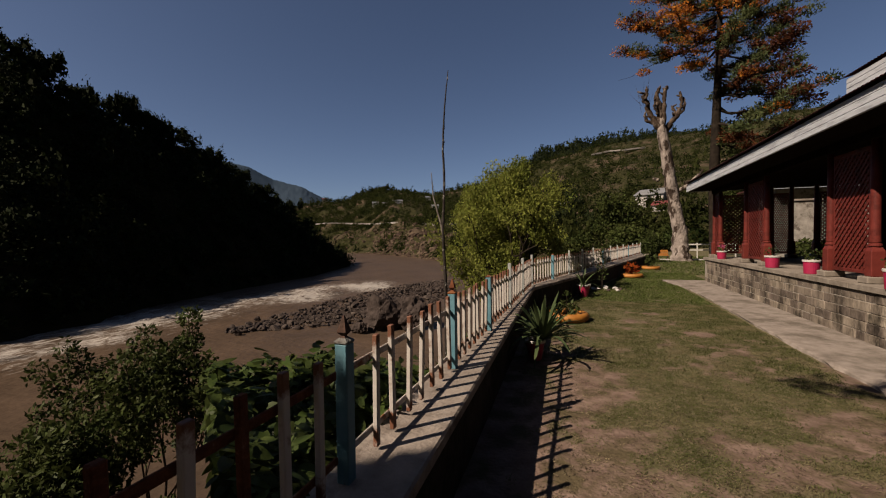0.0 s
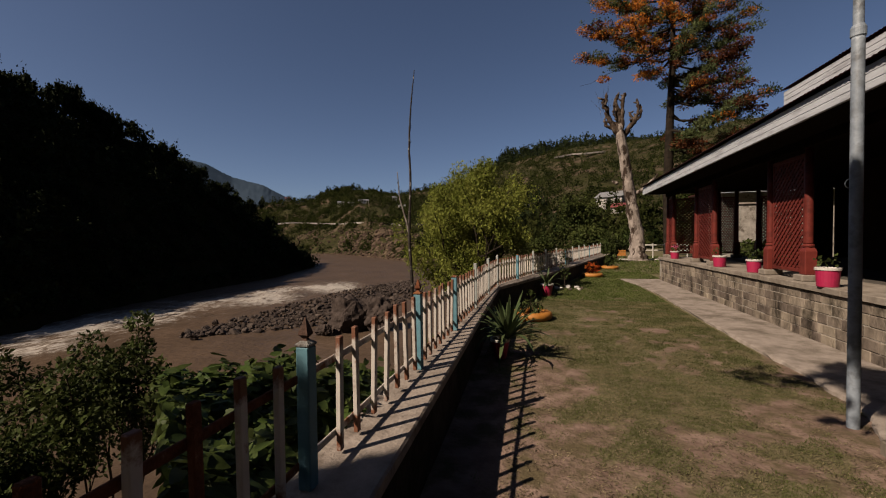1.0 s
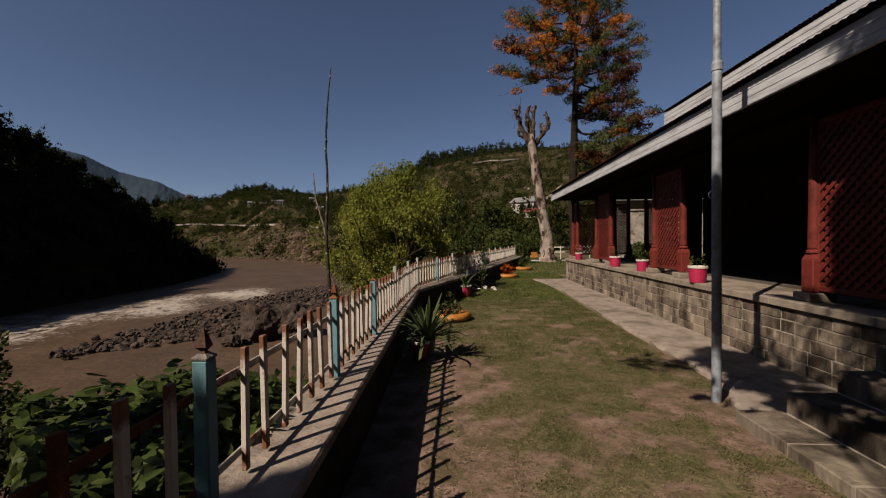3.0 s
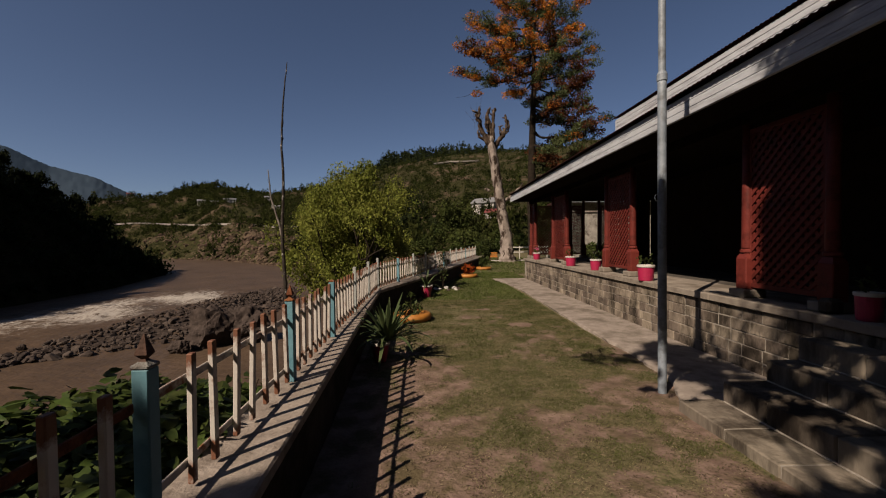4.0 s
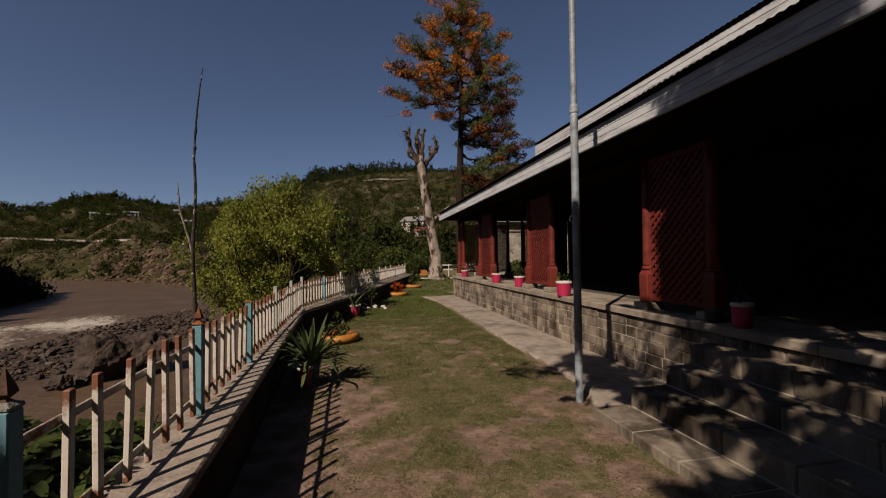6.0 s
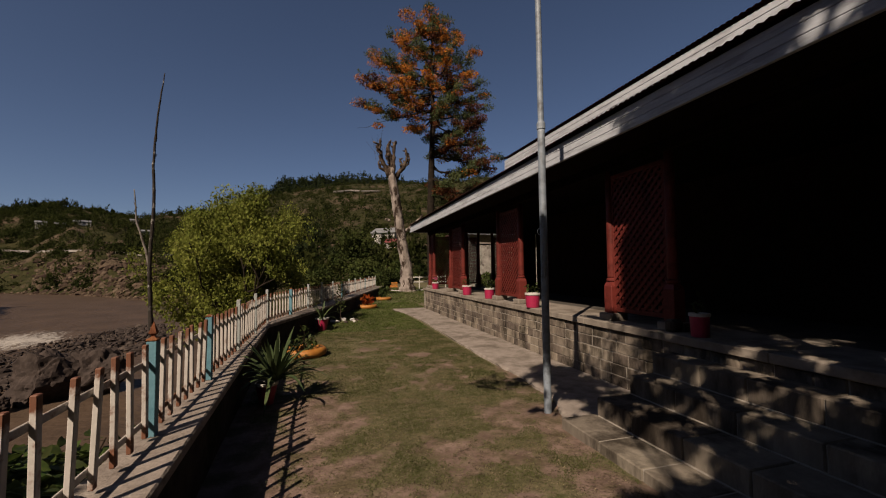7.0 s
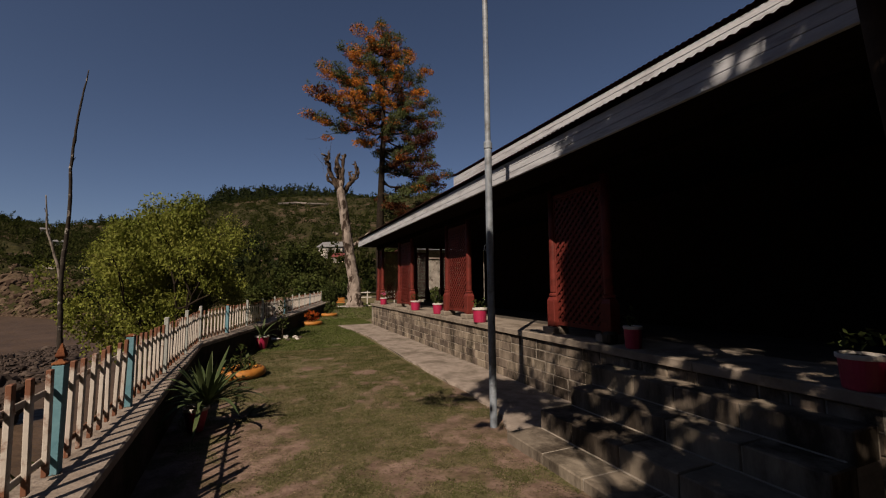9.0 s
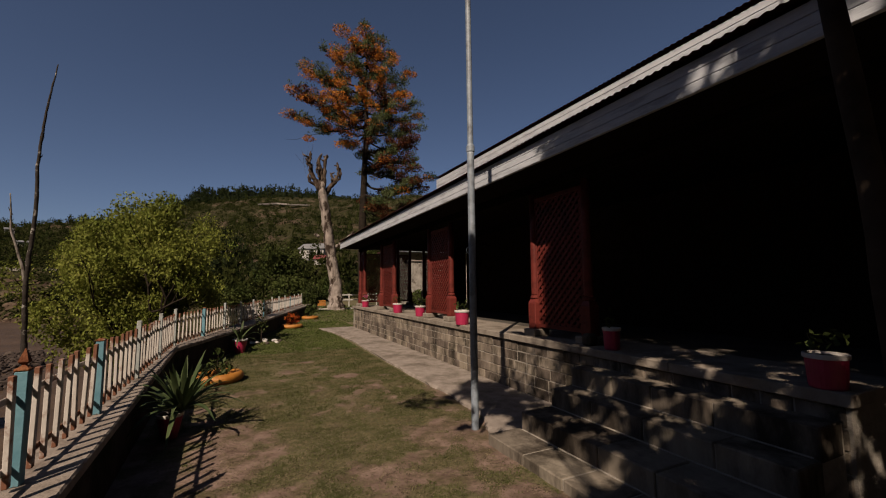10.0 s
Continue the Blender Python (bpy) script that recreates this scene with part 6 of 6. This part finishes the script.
def grass():
    """Blades over the lawn, in tufts, thinner where the earth shows."""
    rng = np.random.default_rng(91)
    out = []

    def blades(n, x0, x1, y0, y1, h):
        x, y = rng.uniform(x0, x1, n), rng.uniform(y0, y1, n)
        keep = np.array([turf(a, b) + 0.4 * fbm(a, b, 8, 3) > rng.normal() * 0.12 for a, b in zip(x, y)])
        ex = np.array([edge_x(min(v, 29.0)) for v in y])
        keep &= (x > ex + 0.05) & ~((x > 2.72) & (y < 16.6) & (y > 3.6)) & ~((x > 2.34) & (y < 3.8))
        x, y = x[keep], y[keep]
        m = len(x)
        a = rng.uniform(0, 6.28, m)
        hh = h * rng.uniform(0.35, 1.25, m)
        w = hh * 0.12 + 0.0014
        d = np.stack([np.cos(a), np.sin(a), 0 * a], 1)
        s = np.stack([-np.sin(a), np.cos(a), 0 * a], 1)
        p = np.stack([x, y, np.full(m, -0.012)], 1)
        lean = rng.uniform(0.3, 2.2, (m, 1))
        tip = p + d * hh[:, None] * lean * 0.8 + np.array((0, 0, 1)) * hh[:, None]
        mid = p + d * hh[:, None] * lean * 0.25 + np.array((0, 0, 0.55)) * hh[:, None]
        ww = w[:, None]
        out.append(np.stack([p - s * ww, p + s * ww, mid + s * ww * 0.8, tip], 1))
    blades(170000, -0.9, 3.4, 1.2, 5.5, 0.012)
    blades(150000, -1.3, 3.4, 5.5, 11, 0.018)
    m = 64000
    x, y = rng.uniform(-0.4, 2.6, m), 1.2 + 6.5 * rng.uniform(size=m) ** 1.5
    ok = np.array([a > edge_x(b) + 0.1 and not (a > 2.3 and b < 4.2) and fbm(a, b, 5, 3) + 0.25 * rng.normal() > 0.0 for a, b in zip(x, y)])
    litter = np.stack([x, y, np.full(m, 0.001)], 1)[ok]
    litter[:, 2] += np.array([0.018 * fbm(a, b, 0.5) + 0.008 * fbm(a, b, 3.0) - 0.011 for a, b in litter[:, :2]])
    turn, size = rng.uniform(0, 6.28, len(litter)), rng.uniform(0.005, 0.020, len(litter))[:, None]
    d, s = np.stack([np.cos(turn), np.sin(turn), 0.35 * rng.uniform(size=len(turn))], 1) * size, np.stack([-np.sin(turn), np.cos(turn), 0 * turn], 1) * (0.0012 + 0.10 * size)
    tagged(new("straw", quads("straw", np.stack([litter - s, litter + s, litter + d + s, litter + d - s], 1), M_STRAW)), "bits of dry straw and leaf litter on the earth", "litter", kind="stuff")
    tagged(new("grass", quads("grass", np.concatenate(out), M_GRASS)), "short patchy lawn grass", "grass", kind="stuff")
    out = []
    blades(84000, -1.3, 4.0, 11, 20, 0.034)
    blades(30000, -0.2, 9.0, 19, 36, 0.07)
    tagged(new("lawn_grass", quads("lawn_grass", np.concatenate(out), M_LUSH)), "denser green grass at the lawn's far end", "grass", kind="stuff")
    b = []
    for _ in range(1400):
        y = rng.uniform(3, 30)
        x = fence_x(min(y, 29)) - rng.uniform(0.2, 5)
        z = HC - 0.3 - 0.95 * (fence_x(min(y, 29)) - x)
        b.append(np.array((x, y, z)) + ball(rng, 14, 0.5) * 0.25)
    tagged(new("bank_weeds", quads("bank_weeds", leaf_quads(np.concatenate(b), 0.30, 0.05, rng, (0, 0, 1.2)), M_BUSH)), "weeds on the slope below the fence", "weeds", kind="stuff")


# ---- village on the hillside ----
def cottage(at, w, d, h, label, roof, turn=0.0, windows=2, wall=None, group="houses on the hillside"):
    root = thing("house", label, "house", at, group, turn=turn)
    top, e = h + d * 0.25, 0.12
    g = Build().box(-w / 2, -d / 2, -2.2, w / 2, d / 2, h)
    for x in (-w / 2, w / 2 - 0.2):
        k = len(g.v)
        g.v += [(x + s, y, z) for s in (0, 0.2) for y, z in ((-d / 2, h), (d / 2, h), (0, top))]
        g.f += [(k, k + 2, k + 1), (k + 3, k + 4, k + 5), (k, k + 3, k + 5, k + 2), (k + 1, k + 2, k + 5, k + 4)]
    part("wall", g, wall or M_HOUSE, root)
    r = Build()
    for s in (-1, 1):
        k = len(r.v)
        r.v += [(x, y, z + u) for u in (0.02, 0.02 + e) for x, y, z in ((-w / 2 - 0.4, s * (d / 2 + 0.5), h - 0.25), (w / 2 + 0.4, s * (d / 2 + 0.5), h - 0.25), (w / 2 + 0.4, 0, top), (-w / 2 - 0.4, 0, top))]
        r.f += [tuple(k + j for j in q) for q in ((0, 3, 2, 1), (4, 5, 6, 7), (0, 1, 5, 4), (1, 2, 6, 5), (2, 3, 7, 6), (3, 0, 4, 7))]
    part("roof", r, roof, root)
    for i in range(windows):
        x = -w / 2 + w * (i + 0.5) / windows
        part("window", Build().box(x - 0.7, -d / 2 - 0.06, h * 0.35, x + 0.7, -d / 2 + 0.1, h * 0.75), M_DARK, root, "dark window opening")
    return root


def hill_hit(at, az, elev, vs=(0.03, 1.0)):
    """Where the hillside meets a line of sight from the camera."""
    best, place = 9, None
    for v in np.linspace(*vs, 60):
        for u in np.linspace(0, 1, 160):
            x, y, z = at(u, v)
            e = abs(math.degrees(math.atan2(x, y)) - az) + abs(math.degrees(math.atan2(z - 1.65, math.hypot(x, y))) - elev)
            if e < best:
                best, place = e, (x, y, z)
    return place


def village(far):
    spots = [(7.9, 4.2, 9.0, 7, 2.6, "low white house with a grey tin roof among trees", M_TIN, 1, -28), (8.7, 2.9, 3.6, 4, 1.6, "small white house with a red roof", M_REDROOF, 1, -20),
             (-29.6, 4.9, 9, 6, 4, "pale house on the far hillside", M_TIN, 2, 0), (-28.3, 4.8, 8, 6, 4, "low pale house on the far hillside", M_TIN, 2, 10), (-26.5, 5.2, 14, 6, 3.4, "long pale building on the far hillside", M_TIN, 4, -4),
             (-22.2, 5.4, 8, 6, 5, "pale house above the road", M_TIN, 2, 0), (-21.2, 4.3, 10, 6, 4, "pale house by the road", M_TIN, 2, 5), (-36.5, 5.3, 9, 6, 4, "pale house near the ridge", M_REDROOF, 2, 0),
             (-3.5, 4.2, 7, 5, 3, "tin-roofed house among trees", M_TIN, 2, 5), (-1.2, 3.6, 8, 5, 3, "tin-roofed house among trees", M_TIN, 2, -8), (3.0, 4.4, 6, 5, 3, "tin-roofed house among trees", M_TIN, 2, 12)]
    for az, el, w, d, h, label, roof, n, turn in spots:
        p = hill_hit(far, az, el)
        k = max(0.6, min(0.95, math.hypot(p[0], p[1]) / 420))
        k = 0.9 if az > 5 else k * 0.72
        cottage(p, w * k, d * k, h * k, label, roof, -az + turn, n, M_WALL if 'tin-roofed' in label else M_HOUSE)

    def band(name, label, azs, els, tall):
        line = [hill_hit(far, az, el) for az, el in zip(azs, els)]
        pts = [lerp_rows(line, t) for t in np.linspace(0, 1, 40)]
        rows = [[(x - x * 0.012, y - y * 0.012, z - 0.4) for x, y, z in pts], [(x - x * 0.012, y - y * 0.012, z + tall) for x, y, z in pts], [(x + x * 0.015, y + y * 0.015, z + tall) for x, y, z in pts]]
        solid(name, grid_mesh(name, rows, M_ROAD, False), None, label, "road", kind="structure")
    band("road_river", "pale road wall along the far bank", (-39, -36, -33, -30, -27, -24, -21, -17), (2.1, 2.15, 2.2, 2.2, 2.2, 2.15, 2.1, 2.0), 0.9)
    band("road_ridge", "pale road cut high on the hillside", (0.4, 2.5, 4.6, 6.8), (10.7, 10.85, 10.95, 11.05), 1.2)


def lawn_end():
    solid("kerb", Build().slab(4.5, 30.6, -0.1, 12, 30.8, 0.07, 0.02), M_RIM, "whitewashed kerb at the lawn's end", "kerb", kind="structure")
    root = thing("garden_bench", "orange and brown slatted bench by the dead tree", "bench", (4.75, 31.2, 0.0), scale=0.7)
    for i in range(4):
        part("slat", Build().slab(-0.45, 0.02 * i, 0.42 + 0.14 * i, 0.45, 0.02 * i + 0.03, 0.53 + 0.14 * i, 0.006), M_ORANGE, root)
    for x in (-0.4, 0.4):
        part("leg", Build().slab(x - 0.03, -0.35, 0, x + 0.03, 0.02, 0.42, 0.006), M_IRON, root)
    part("seat", Build().slab(-0.45, -0.38, 0.40, 0.45, 0.0, 0.44, 0.006), M_ORANGE, root)
    root = thing("railing", "short white railing beyond the dead tree", "railing", (0, 0, 0))
    for z in (0.55, 0.95):
        part("rail", Build().slab(6.4, 33.0, z, 9.6, 33.06, z + 0.09, 0.01), M_RIM, root)
    for x in (6.45, 7.2, 8.0, 8.8, 9.5):
        part("post", Build().slab(x - 0.04, 32.95, -0.05, x + 0.04, 33.0, 1.1, 0.01), M_RIM, root)


# ---- build ----
lawn()
far_sheet()
river()
bank()
left_hill, far_hill = scatter_woods()
gravel_bar()
parapet()
path()
plinth_root = plinth()
steps()
house()
column_and_screen()
pole()
fence()
veranda_pots()
lawn_planters()
vine()
bush()
willow()
bare_stick()
dead_tree()
flowering_tree()
garden_trees()
lawn_end()
village(far_hill)
grass()
plinth_blocks(plinth_root)
